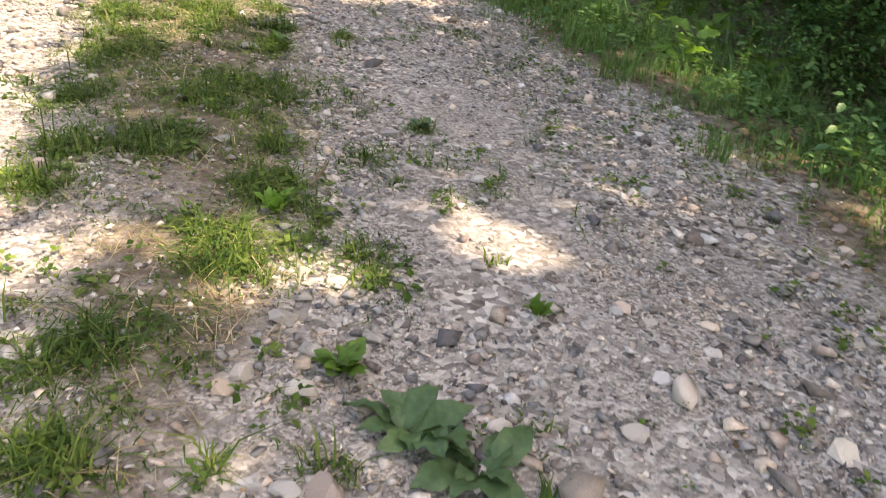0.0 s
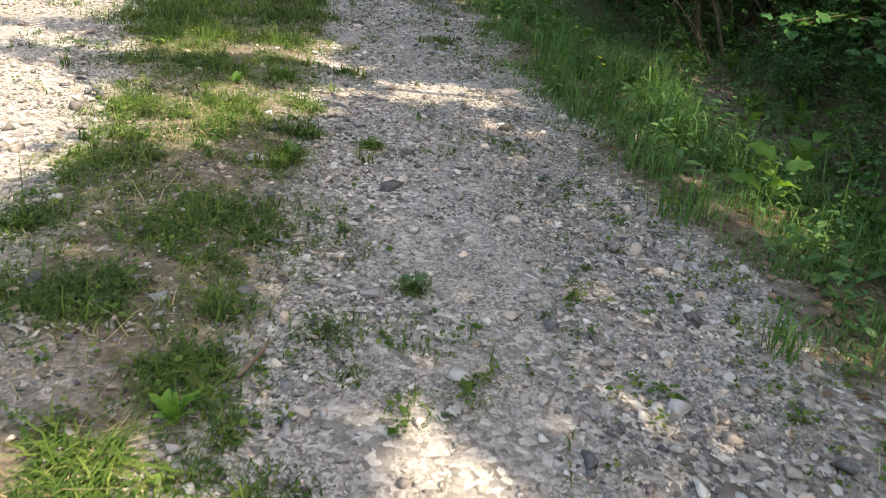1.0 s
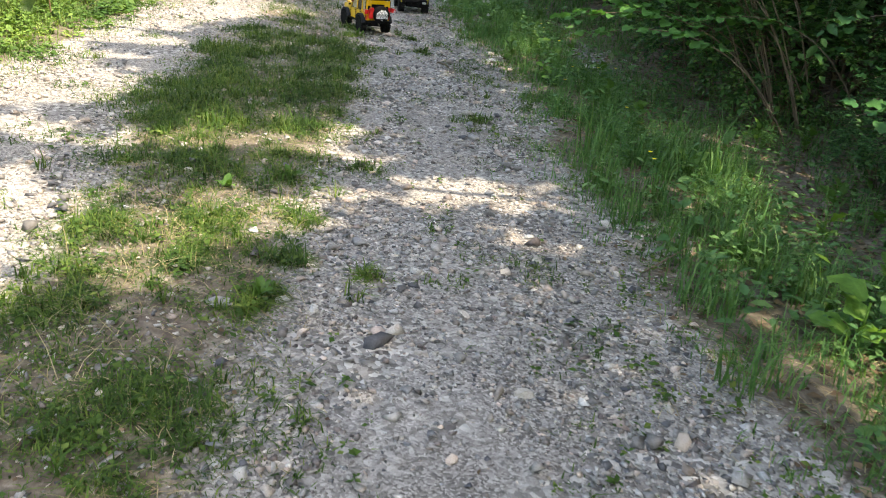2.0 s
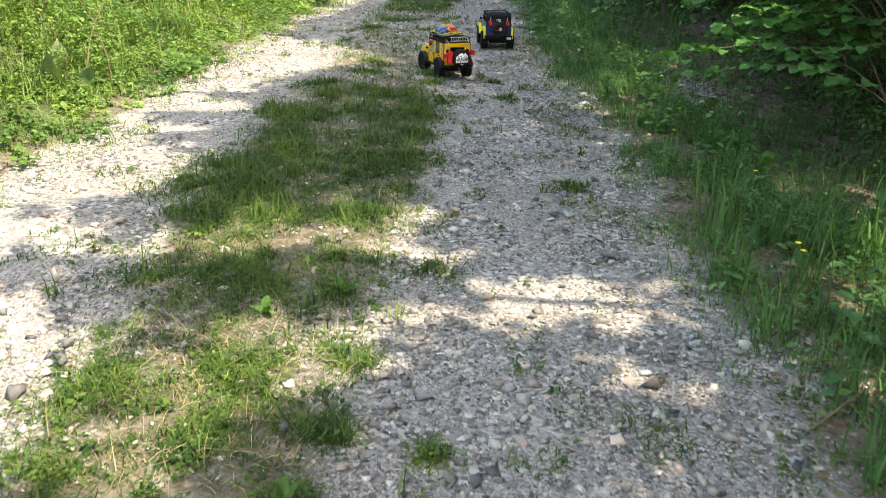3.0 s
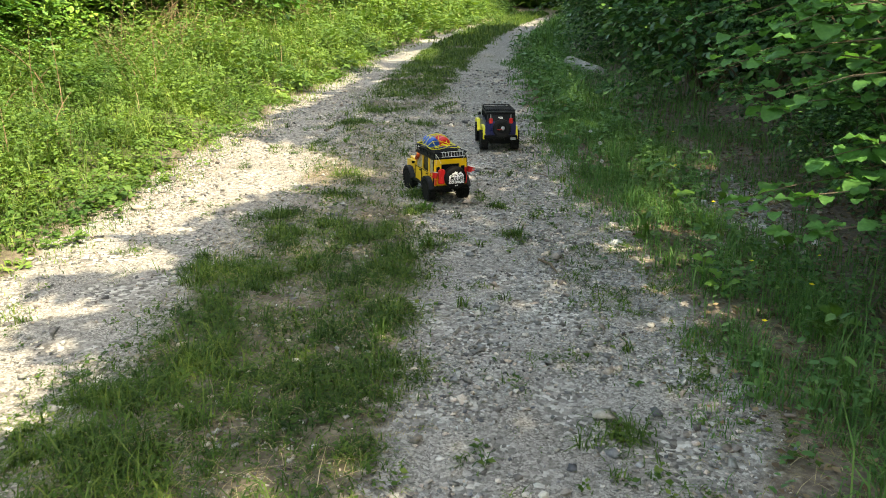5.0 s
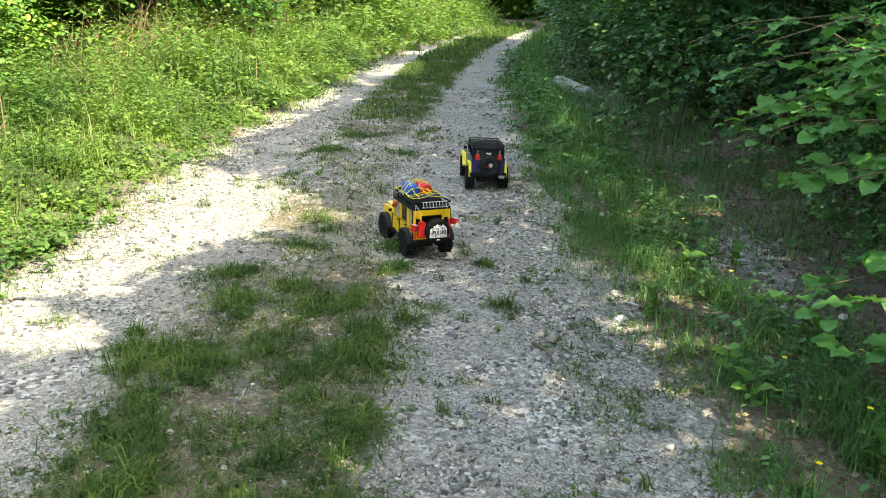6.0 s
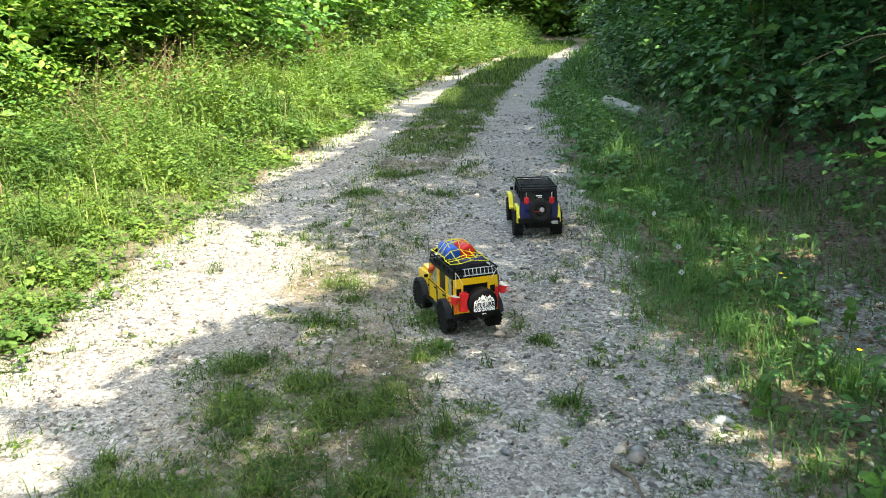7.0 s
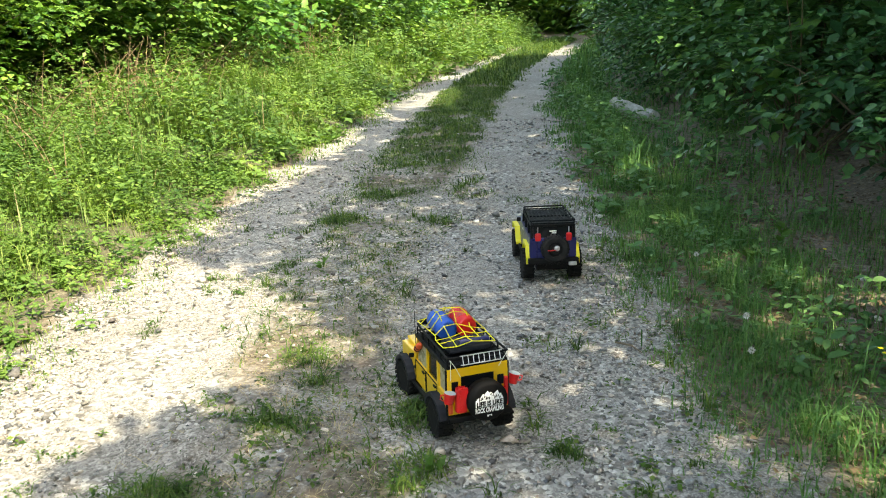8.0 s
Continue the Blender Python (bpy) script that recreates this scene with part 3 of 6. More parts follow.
pieces = []
for y0, y1, x0, x1, per, ln, wd, sd in ((-4, 0.4, 0.8, 3.8, 700, 0.12, 0.008, 20), (0.4, 3.2, 0.5, 2.2, 7500, 0.08, 0.0035, 21), (3.2, 6.5, -0.4, 1.8, 6500, 0.1, 0.0038, 22),
                                        (6.5, 10, -1.6, 0.9, 7500, 0.1, 0.0042, 23), (10, 18, -3.3, 0.2, 2000, 0.13, 0.008, 24), (18, 42, -6.2, -1.5, 220, 0.25, 0.02, 25)):
    x, y = scatter(int((y1 - y0) * (x1 - x0) * per), y0, y1, x0, x1, right_density, sd)
    pieces.append(blades(x, y, ln * (0.35 + 0.75 * step(0.0, 0.7, x - edge_r(y))) * (0.45 + 1.1 * fbm(x * 2.5, y * 2.5, 97)) * np.exp(rng.normal(0, 0.4, len(x))), np.full(len(x), wd), 0.85, sd))
cx, cy = scatter(1500, 0.6, 11, -1.8, 2.0, lambda a, c: step(0.02, 0.14, a - edge_r(c)) * (1 - step(0.6, 1.0, a - edge_r(c))) * (0.15 + 0.85 * step(0.42, 0.6, fbm(a * 2.3, c * 2.3, 98))) * (0.45 + 0.55 * step(1.8, 3.2, c)) * (1 - 0.6 * step(4.6, 5.4, c)), 26)
tall = np.exp(rng.normal(0, 0.3, len(cx))) * (0.55 + 0.45 * step(2.0, 3.4, cy)) * (1 - 0.3 * step(4.6, 5.4, cy))
x, y = (np.repeat(c, 34) + rng.normal(0, 0.03, len(c) * 34) for c in (cx, cy))
pieces.append(blades(x, y, np.repeat(0.2 * tall, 34) * rng.uniform(0.45, 1.25, len(x)), np.full(len(x), 0.0045), 0.75, 27))
tagged(big("shaded_grass", *joined(pieces), M_GRASS_TALL), "long green grass in the shade beside the track", "grass", kind="stuff")


def left_density(x, y):
    o = edge_l(y) - x + 0.3 * (fbm(x * 3, y * 3, 100) - 0.5)
    return step(-0.16, 0.08, o) * (1 - 0.7 * step(2.9, 3.7, o)) * (0.25 + 0.75 * step(0.32, 0.55, fbm(x * 2.2, y * 2.2, 105)))


pieces, straw = [], []
for y0, y1, x0, x1, per, ln, wd, sd in ((-4, 2.5, -4.6, 0.6, 420, 0.17, 0.010, 30), (2.5, 6, -5.6, -1.5, 2400, 0.14, 0.0045, 31), (6, 10, -7, -2.4, 2100, 0.15, 0.005, 32),
                                        (10, 18, -8.6, -3.4, 900, 0.24, 0.008, 33), (18, 45, -13, -5, 160, 0.32, 0.022, 34)):
    x, y = scatter(int((y1 - y0) * (x1 - x0) * per), y0, y1, x0, x1, left_density, sd)
    o = step(0, 1.0, edge_l(y) - x)
    pieces.append(blades(x, y, ln * (0.16 + 0.95 * o) * (0.5 + fbm(x * 2.5, y * 2.5, 108)) * np.exp(rng.normal(0, 0.35, len(x))), np.full(len(x), wd), 0.95, sd))
    k = rng.uniform(0, 1, len(x)) < (0.009 + 0.07 * step(1.5, 2.4, edge_l(y) - x)) * (0.3 + o) * (0.3 + 1.4 * fbm(x * 0.8, y * 0.8, 107))
    straw.append(blades(x[k], y[k], 1.7 * ln * (0.15 + 1.0 * o[k]) * np.exp(rng.normal(0, 0.3, k.sum())), np.full(k.sum(), wd * 0.7), 0.8, sd + 50))
tagged(big("verge_grass", *joined(pieces), M_VERGE), "tall sunlit yellow-green grass on the verge", "grass", kind="stuff")
tagged(big("dry_stalks", *joined(straw), M_STRAW), "pale dry stalks standing in the verge", "dry grass", kind="stuff")


def herbs(x, y, h, leaf, count, shape, seed, droop=0.25):
    """Leafy weeds: each a handful of leaves round a stem."""
    r = np.random.default_rng(seed)
    n = len(x)
    X, Y, H, LF = (np.repeat(v, count) for v in (x, y, h, leaf))
    k = n * count
    lev = np.tile(np.linspace(0.15, 1.0, count), n) * r.uniform(0.8, 1.1, k)
    a = np.tile(np.arange(count) * 2.4, n) + np.repeat(r.uniform(0, 6.28, n), count) + r.normal(0, 0.3, k)
    d = np.stack([np.cos(a), np.sin(a), r.normal(0.15, 0.3, k) - droop * 0.4], -1)
    wob = np.repeat(r.normal(0, 0.12, (n, 2)), count, axis=0) * (H * lev)[:, None]
    P = np.stack([X + wob[:, 0] + d[:, 0] * LF * 0.15, Y + wob[:, 1] + d[:, 1] * LF * 0.15, height(X, Y) + H * lev], -1)
    up = np.stack([r.normal(0, 0.3, k), r.normal(0, 0.3, k), np.ones(k)], -1)
    return leaves(P, d, up, LF * r.uniform(0.6, 1.2, k) * (1.15 - 0.45 * lev), shape)


pieces = []
for y0, y1, x0, x1, per, h, lf, cnt, sd in ((-4, 2.5, -4.6, 0.6, 70, 0.2, 0.08, 8, 40), (2.5, 6, -5.6, -1.5, 560, 0.16, 0.033, 10, 41), (6, 10, -7, -2.4, 640, 0.19, 0.035, 11, 42),
                                            (10, 18, -8.6, -3.4, 190, 0.25, 0.065, 10, 43), (18, 45, -13, -5, 32, 0.38, 0.14, 9, 44)):
    x, y = scatter(int((y1 - y0) * (x1 - x0) * per), y0, y1, x0, x1, lambda a, c: left_density(a, c) * step(0.0, 0.5, edge_l(c) - a), sd)
    o = step(0, 1.2, edge_l(y) - x)
    k = len(x)
    hh = h * (0.4 + 1.0 * o) * np.exp(rng.normal(0, 0.3, k)) * (0.45 + 1.25 * step(0.3, 0.7, fbm(x * 1.1, y * 1.1, 110)))
    pieces.append(herbs(x, y, hh, lf * np.exp(rng.normal(0, 0.3, k)), cnt, OVATE if y1 < 7 else KITE, sd))
tagged(big("verge_herbs", *joined(pieces), M_HERB), "dense sunlit leafy weeds on the verge", "weeds", kind="stuff")

pieces = []
for y0, y1, x0, x1, per, h, lf, cnt, sd in ((0.4, 3.2, 0.6, 2.6, 560, 0.1, 0.03, 9, 51), (3.2, 6.5, -0.4, 2.4, 420, 0.12, 0.027, 9, 52),
                                            (6.5, 10, -1.6, 1.6, 200, 0.14, 0.042, 8, 53), (10, 20, -3.8, 0.6, 110, 0.2, 0.07, 8, 54)):
    x, y = scatter(int((y1 - y0) * (x1 - x0) * per), y0, y1, x0, x1, lambda a, c: (0.4 + 0.6 * step(0.2, 0.6, a - edge_r(c))) * step(-0.02, 0.2, a - edge_r(c) - 0.14 * (1 - step(2.4, 3.2, c))) * step(0.35, 0.6, 0.5 * fbm(a * 1.8, c * 1.8, 120) + 0.5 * fbm(a * 5, c * 5, 121)) * (1 - 0.9 * np.exp(-(((a - 0.3) / 0.32) ** 2 + ((c - 7.2) / 1.0) ** 2))), sd)
    k = len(x)
    keep = rng.uniform(0, 1, k) < 0.62 + 0.38 * (1 - step(3.0, 3.6, y)) - 0.45 * step(0.8, 1.2, x - edge_r(y)) * step(5.4, 6.2, y)
    x, y, k = x[keep], y[keep], int(keep.sum())
    pieces.append(herbs(x, y, h * np.exp(rng.normal(0, 0.4, k)), lf * np.exp(rng.normal(0, 0.35, k)), cnt, OVATE, sd))
x, y = scatter(110000, 0.3, 9, -3, 1.5, lambda a, c: (0.55 * grass_density(a, c) + 0.006 + 0.08 * step(-0.2, 0.1, a - edge_r(c)) * step(0.5, 0.6, fbm(a * 5, c * 5, 122))) * (a < edge_r(c) + 0.35), 55)
pieces.append(herbs(x, y, rng.uniform(0.012, 0.036, len(x)), 0.006 + 0.02 * rng.uniform(0, 1, len(x)) ** 2, 6, KITE, 56))
low = pieces.pop()
tagged(big("low_weeds", *low, M_GRASS), "small low weeds and clover in the grassy middle", "weeds", kind="stuff")
tagged(big("shaded_herbs", *joined(pieces), M_HERB_DARK), "dark green leafy weeds in the shade", "weeds", kind="stuff")

# dead leaves on the shaded bank
x, y = scatter(75000, 0.2, 12, -2.2, 3.6, lambda a, c: step(-0.25, 0.5, a - edge_r(c)) * (0.4 + 0.6 * fbm(a * 3, c * 3, 62)) * (1 - 0.2 * step(1.5, 2.5, a - edge_r(c))) + 0.007 + 0.1 * (1 - gravel(a, c)) * (a > edge_l(c)), 61)
a = rng.uniform(0, 6.28, len(x))
P = np.stack([x, y, height(x, y) + rng.uniform(0.002, 0.012, len(x))], -1)
V, F = leaves(P, np.stack([np.cos(a), np.sin(a), rng.normal(0, 0.2, len(x))], -1), np.stack([rng.normal(0, 0.35, len(x)), rng.normal(0, 0.35, len(x)), np.ones(len(x))], -1), rng.uniform(0.012, 0.042, len(x)) * (0.4 + 0.6 * step(-0.1, 0.25, x - edge_r(y))), KITE)
tagged(big("leaf_litter", V, F, M_LITTER), "brown dead leaves littering the shaded bank", "leaf litter", kind="stuff")


# ---- bushes and trees ----
def spray(P, D, n, leaf, seed, shape, gap):
    """Leafy twigs that start at P and run along D: n leaves each, in two rows."""
    r = np.random.default_rng(seed)
    m = len(P)
    j = np.tile(np.arange(n), m)
    P2, D2 = np.repeat(P, n, axis=0), np.repeat(unit(D), n, axis=0)
    flat = unit(np.cross(D2, np.array([0, 0, 1.0])))
    sgn = np.where(j % 2 == 0, 1.0, -1.0)[:, None]
    base = P2 + D2 * (j * gap)[:, None] + np.array([0, 0, -1.0]) * ((j * gap) ** 2 * 0.5)[:, None]
    ax = D2 * 0.7 + flat * sgn * r.uniform(0.5, 1.1, (len(j), 1)) + r.normal(0, 0.18, (len(j), 3)) + np.array([0, 0, -0.2])
    up = np.array([0, 0, 1.0]) + r.normal(0, 0.35, (len(j), 3))
    return leaves(base, ax, up, leaf * r.uniform(0.6, 1.25, len(j)), shape)


def bush(name, radius, tall, twigs, per, leaf, shape, mat, seed, low=-0.15, stems=9, skirt=0.42, clear=0.0):
    r = np.random.default_rng(seed)
    root = new(name)
    nc = max(12, twigs // 24)
    cd = r.normal(0, 1, (nc, 3))
    cd[:, 2] = np.where(r.uniform(0, 1, nc) < skirt, r.uniform(-0.9, 0.3, nc), np.abs(cd[:, 2]) * 0.9 + low)
    cd = unit(cd)
    cr = r.uniform(0.62, 1.12, nc)
    own = r.integers(0, nc, twigs)
    d = unit(cd[own] + r.normal(0, 0.14, (twigs, 3)))
    rad = cr[own] * r.uniform(0.78, 1.06, twigs)
    P = d * rad[:, None] * np.array([radius, radius, tall * 0.6]) + np.array([0, 0, tall * 0.42])
    P[:, 2] = np.where(P[:, 2] < 0.05, r.uniform(0.04, 0.5, twigs), P[:, 2])
    high = P[:, 2] > clear
    P, d, twigs = P[high], d[high], int(high.sum())
    D = d * np.array([1, 1, 0.55]) + r.normal(0, 0.35, d.shape) + np.array([0, 0, 0.12])
    deep = unit(r.normal(0, 1, (110, 3)) + np.array([0, 0, 0.1])) * r.uniform(0.25, 0.62, (110, 1))
    deep = deep * np.array([radius, radius, tall * 0.6]) + np.array([0, 0, tall * 0.42])
    deep[:, 2] = np.maximum(deep[:, 2], clear * 0.6 + 0.06)
    inner = spray(deep, r.normal(0, 1, (110, 3)), 6, leaf * 1.7, seed + 2, KITE, leaf * 0.8)
    big("crown", *joined([spray(P, D, per, leaf, seed + 1, shape, leaf * 0.55), inner]), mat, root)
    for k in range(stems):
        e = P[r.integers(0, twigs)]
        s = np.array([r.normal(0, 0.06), r.normal(0, 0.06), -0.1])
        c = s * 0.4 + e * 0.6 + np.array([0, 0, tall * 0.14])
        stem = [(*((1 - t) ** 2 * s + 2 * t * (1 - t) * c + t * t * e), 0.008 * tall ** 0.5 * (1 - 0.75 * t)) for t in np.linspace(0, 1, 6)]
        big("stem", *tubes([stem]), M_TWIG, root, True)
    return root


def placed(ob, x, y, turn=0.0, scale=1.0, dz=0.0):
    ob.matrix_basis = Matrix.Translation((x, y, float(height(np.array(x), np.array(y))) + dz)) @ Matrix.Rotation(turn, 4, "Z") @ Matrix.Scale(scale, 4)
    return ob


def another(ob, x, y, turn, scale):
    """A copy standing elsewhere, with its own size."""
    c = copy_thing(ob, Matrix.Identity(4))
    return placed(c, x, y, turn, scale)


r = random.Random(3)
# sunlit bushes behind the verge
kinds = [tagged(bush("bush", 1.05, 1.9, (640, 600, 700)[k], 9, (0.066, 0.078, 0.06)[k], (OVATE, KITE, KITE)[k], M_BUSH, 200 + k), "dense sunlit green bush with broad pointed leaves", "bush", "bushes along the sunny verge") for k in range(3)]
spots = []
y = -3.5
while y < 30:
    spots.append((float(edge_l(y)) - (3.3 if y > 5 else 2.9) - r.uniform(0, 0.5), y, r.uniform(1.0, 1.4) * (1 + 0.012 * y)))
    if y > 6:
        spots.append((float(edge_l(y)) - 4.8 - r.uniform(0, 0.5), y + 0.6, r.uniform(1.25, 1.6) * (1 + 0.012 * y)))
    if y > 5:
        spots.append((float(edge_l(y)) - 6.4 - r.uniform(0, 0.6), y + 0.3, r.uniform(1.9, 2.4)))
    y += r.uniform(1.0, 1.5) * (1 + 0.02 * max(y, 0))
back = tagged(bush("bush", 1.05, 1.9, 330, 8, 0.085, KITE, M_BUSH, 210), "dense sunlit green bush with broad pointed leaves", "bush", "bushes along the sunny verge")
placed(back, -8.4, 12.0, 1.0, 1.8)
for k, (bx, by, sc) in enumerate(spots):
    if abs(by - 10.9) < 0.7 and sc < 1.8 or abs(by - 18.0) < 0.9 and sc < 1.7:
        continue
    if k < 3:
        placed(kinds[k], bx, by, r.uniform(0, 6.28), sc)
    else:
        another(kinds[k % 3] if by < 15 and bx > edge_l(by) - 3 else back, bx, by, r.uniform(0, 6.28), sc)
for k, (bx, by, sc) in enumerate(((-6.6, 9.6, 1.1), (-6.0, 7.6, 1.0), (-7.4, 12.4, 1.2))):
    another(kinds[k], bx, by, 1.3 * k + 0.5, sc)

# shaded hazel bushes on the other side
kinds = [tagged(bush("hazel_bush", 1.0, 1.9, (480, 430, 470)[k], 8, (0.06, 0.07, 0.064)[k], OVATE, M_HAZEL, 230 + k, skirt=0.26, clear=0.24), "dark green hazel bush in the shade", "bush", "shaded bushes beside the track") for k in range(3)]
spots = []
y, k_row = -3.5, 0
while y < 34:
    o = 2.0 if y < 2.8 else 2.75 if y < 5.2 else 2.25 if y < 7.5 else 2.0
    spots.append((float(edge_r(y)) + o + r.uniform(-0.1, 0.55), y, r.uniform(0.8, 1.05) * (1 + 0.015 * y)))
    spots.append((float(edge_r(y)) + o + 1.4 + r.uniform(0, 0.5), y + 0.5, r.uniform(1.2, 1.6) * (1 + 0.015 * y)))
    if k_row % 2 == 0:
        spots.append((float(edge_r(y)) + o + 3.2 + r.uniform(0, 0.8), y, r.uniform(1.7, 2.1)))
    k_row += 1
    y += r.uniform(0.95, 1.4) * (1 + 0.02 * y)
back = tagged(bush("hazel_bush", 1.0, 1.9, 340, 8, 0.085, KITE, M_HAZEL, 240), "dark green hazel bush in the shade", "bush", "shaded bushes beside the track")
placed(back, 2.9, 12.5, 1.0, 1.7)
for k, (bx, by, sc) in enumerate(spots):
    if k < 3:
        placed(kinds[k], bx, by, r.uniform(0, 6.28), sc)
    else:
        another(kinds[k % 3] if by < 11 and bx < edge_r(by) + 3 else back, bx, by, r.uniform(0, 6.28), sc)
for k, (bx, by, sc) in enumerate(((2.2, 3.1, 0.45), (2.9, 4.2, 0.5), (2.35, 2.4, 0.5), (2.6, 5.2, 0.5), (2.9, 3.6, 0.6), (1.3, 6.5, 0.5), (1.05, 7.3, 0.5), (0.95, 8.2, 0.55), (1.55, 5.8, 0.5),
                               (1.95, 3.3, 0.3), (2.15, 3.85, 0.32), (2.0, 4.95, 0.3), (2.35, 4.5, 0.36), (2.2, 5.5, 0.32), (1.8, 2.85, 0.26), (1.75, 4.55, 0.26))):
    another(kinds[k % 3], bx, by, 1.7 * k, sc)

# ---- trees added out of view, whose crowns shade the track ----
# Wanted shade on the ground: its edge, sunny gaps and extra shade patches.
SHADE_Y = (-4, 0, 1, 2, 2.8, 3.05, 3.3, 3.6, 4.07, 4.4, 4.7, 5.0, 5.3, 5.6, 5.9, 6.25, 6.55, 6.85, 7.1, 7.35, 7.75, 8.1, 8.4, 8.75, 9.35, 10.3, 12, 13.5, 15, 17, 20, 23, 26, 27.5, 29, 34, 37, 60)
SHADE_X = (0.9, -0.1, -0.35, -0.68, -0.85, -1.22, -1.2, -1.34, -1.48, -1.56, -1.7, -1.88, -1.9, -2.12, -2.14, -2.18, -2.08, -1.86, -1.75, -1.95, -2.35, -2.75, -3.05, -3.3, -3.5, -3.55, -3.85,
           -4.3, -4.85, -5.4, -5.95, -6.2, -6.3, -5.2, -3.6, -4.0, -8.5, -13)
GAPS = ((-0.66, 2.36, 0.2, 0.1), (-0.06, 1.0, 0.22, 0.12), (0.4, 1.14, 0.11, 0.09), (0.75, 1.42, 0.1, 0.06), (0.95, 1.76, 0.12, 0.05), (0.1, 3.47, 0.25, 0.06), (-0.5, 3.62, 0.26, 0.09), (-0.97, 3.42, 0.2, 0.13), (-0.7, 3.62, 0.22, 0.1),
        (-0.75, 3.58, 0.4, 0.17), (-0.62, 3.88, 0.2, 0.1), (-0.45, 4.02, 0.1, 0.05), (-0.5, 2.9, 0.28, 0.12), (-0.74, 2.62, 0.34, 0.16), (0.42, 3.05, 0.15, 0.04), (-1.4, 5.65, 0.12, 0.05), 
        (-0.85, 4.86, 0.14, 0.05), (-0.5, 5.34, 0.08, 0.04), (-0.35, 5.57, 0.1, 0.035), (-1.75, 7.18, 0.16, 0.05), (0.6, 1.78, 0.1, 0.05), 
        (0.2, 3.58, 0.12, 0.05), (0.08, 3.36, 0.22, 0.1), (-0.2, 3.22, 0.14, 0.08), (-1.83, 9.1, 0.1, 0.06))
SHADE_PATCHES = ((-1.45, 3.62, 0.32, 0.09), (-1.95, 5.02, 0.34, 0.13), (-1.72, 4.58, 0.3, 0.09), (-1.3, 3.12, 0.3, 0.07), (-2.1, 5.6, 0.26, 0.1), (-2.85, 8.3, 0.45, 0.3), (-3.4, 9.1, 0.25, 0.12),
          (-3.9, 10.9, 0.35, 0.15), (-4.5, 13.4, 0.45, 0.3), (-5.4, 16, 0.4, 0.4))


def shaded(x, y):
    s = x > np.interp(y, SHADE_Y, SHADE_X) + 0.2 * (fbm(x * 3, y * 3, 130) - 0.5) + 0.22 * (fbm(x * 10, y * 10, 132) - 0.5)
    ragged = fbm(x * 9, y * 9, 131)
    s &= ~((y > 12) & (x < med_l(y) + 0.4) & (fbm(x * 1.6, y * 1.1, 134) > 0.55))
    s &= ~((x > edge_r(y) + 0.2 + 0.2 * (y > 3.5)) & (fbm(x * 3.2, y * 3.2, 133) > 0.51 - 0.06 * (y < 4.5)))
    s &= ~((((x - 0.06) / 0.42) ** 2 + ((y - 5.95) / 0.7) ** 2 < 1) & (ragged > 0.33) & (x > edge_r(y) - 0.06))
    s &= ~((((x + 0.05) / 0.3) ** 2 + ((y - 6.75) / 0.4) ** 2 < 1) & (ragged > 0.42) & (x > edge_r(y) + 0.15))
    s &= ~((((x - 1.5) / 0.65) ** 2 + ((y - 4.3) / 0.7) ** 2 < 1) & (ragged > 0.42))
    for gx, gy, rx, ry in GAPS:
        s &= ((x - gx) / rx) ** 2 + ((y - gy) / ry) ** 2 + 5 * (ragged - 0.5) > 1.9
    for gx, gy, rx, ry in SHADE_PATCHES:
        s |= ((x - gx) / rx) ** 2 + ((y - gy) / ry) ** 2 + 3 * (ragged - 0.5) < 1
    return s


def canopy():
    """Leaves of the tall unseen trees, set sunward of the ground meant to be shaded, and their sizes."""
    q = np.random.default_rng(77)
    out = []
    for y0, y1, per, size in ((-3, 6, 1050, 0.13), (6, 11, 700, 0.13), (11, 24, 300, 0.24), (24, 54, 90, 0.45)):
        n = int((y1 - y0) * 4.4 * per)
        gy = q.uniform(y0, y1, n)
        gx = np.interp(gy, SHADE_Y, SHADE_X) - 0.6 + q.uniform(0, 4.4, n)
        k = shaded(gx, gy)
        gx, gy = gx[k], gy[k]
        h = q.uniform(3.6, 6.6, len(gx))
        p = np.stack([gx, gy, np.zeros(len(gx))], -1) + np.array(SUN[:])[None] * (h / SUN.z)[:, None]
        out.append((p, np.full(len(p), size)))
    return np.concatenate([o[0] for o in out]), np.concatenate([o[1] for o in out])


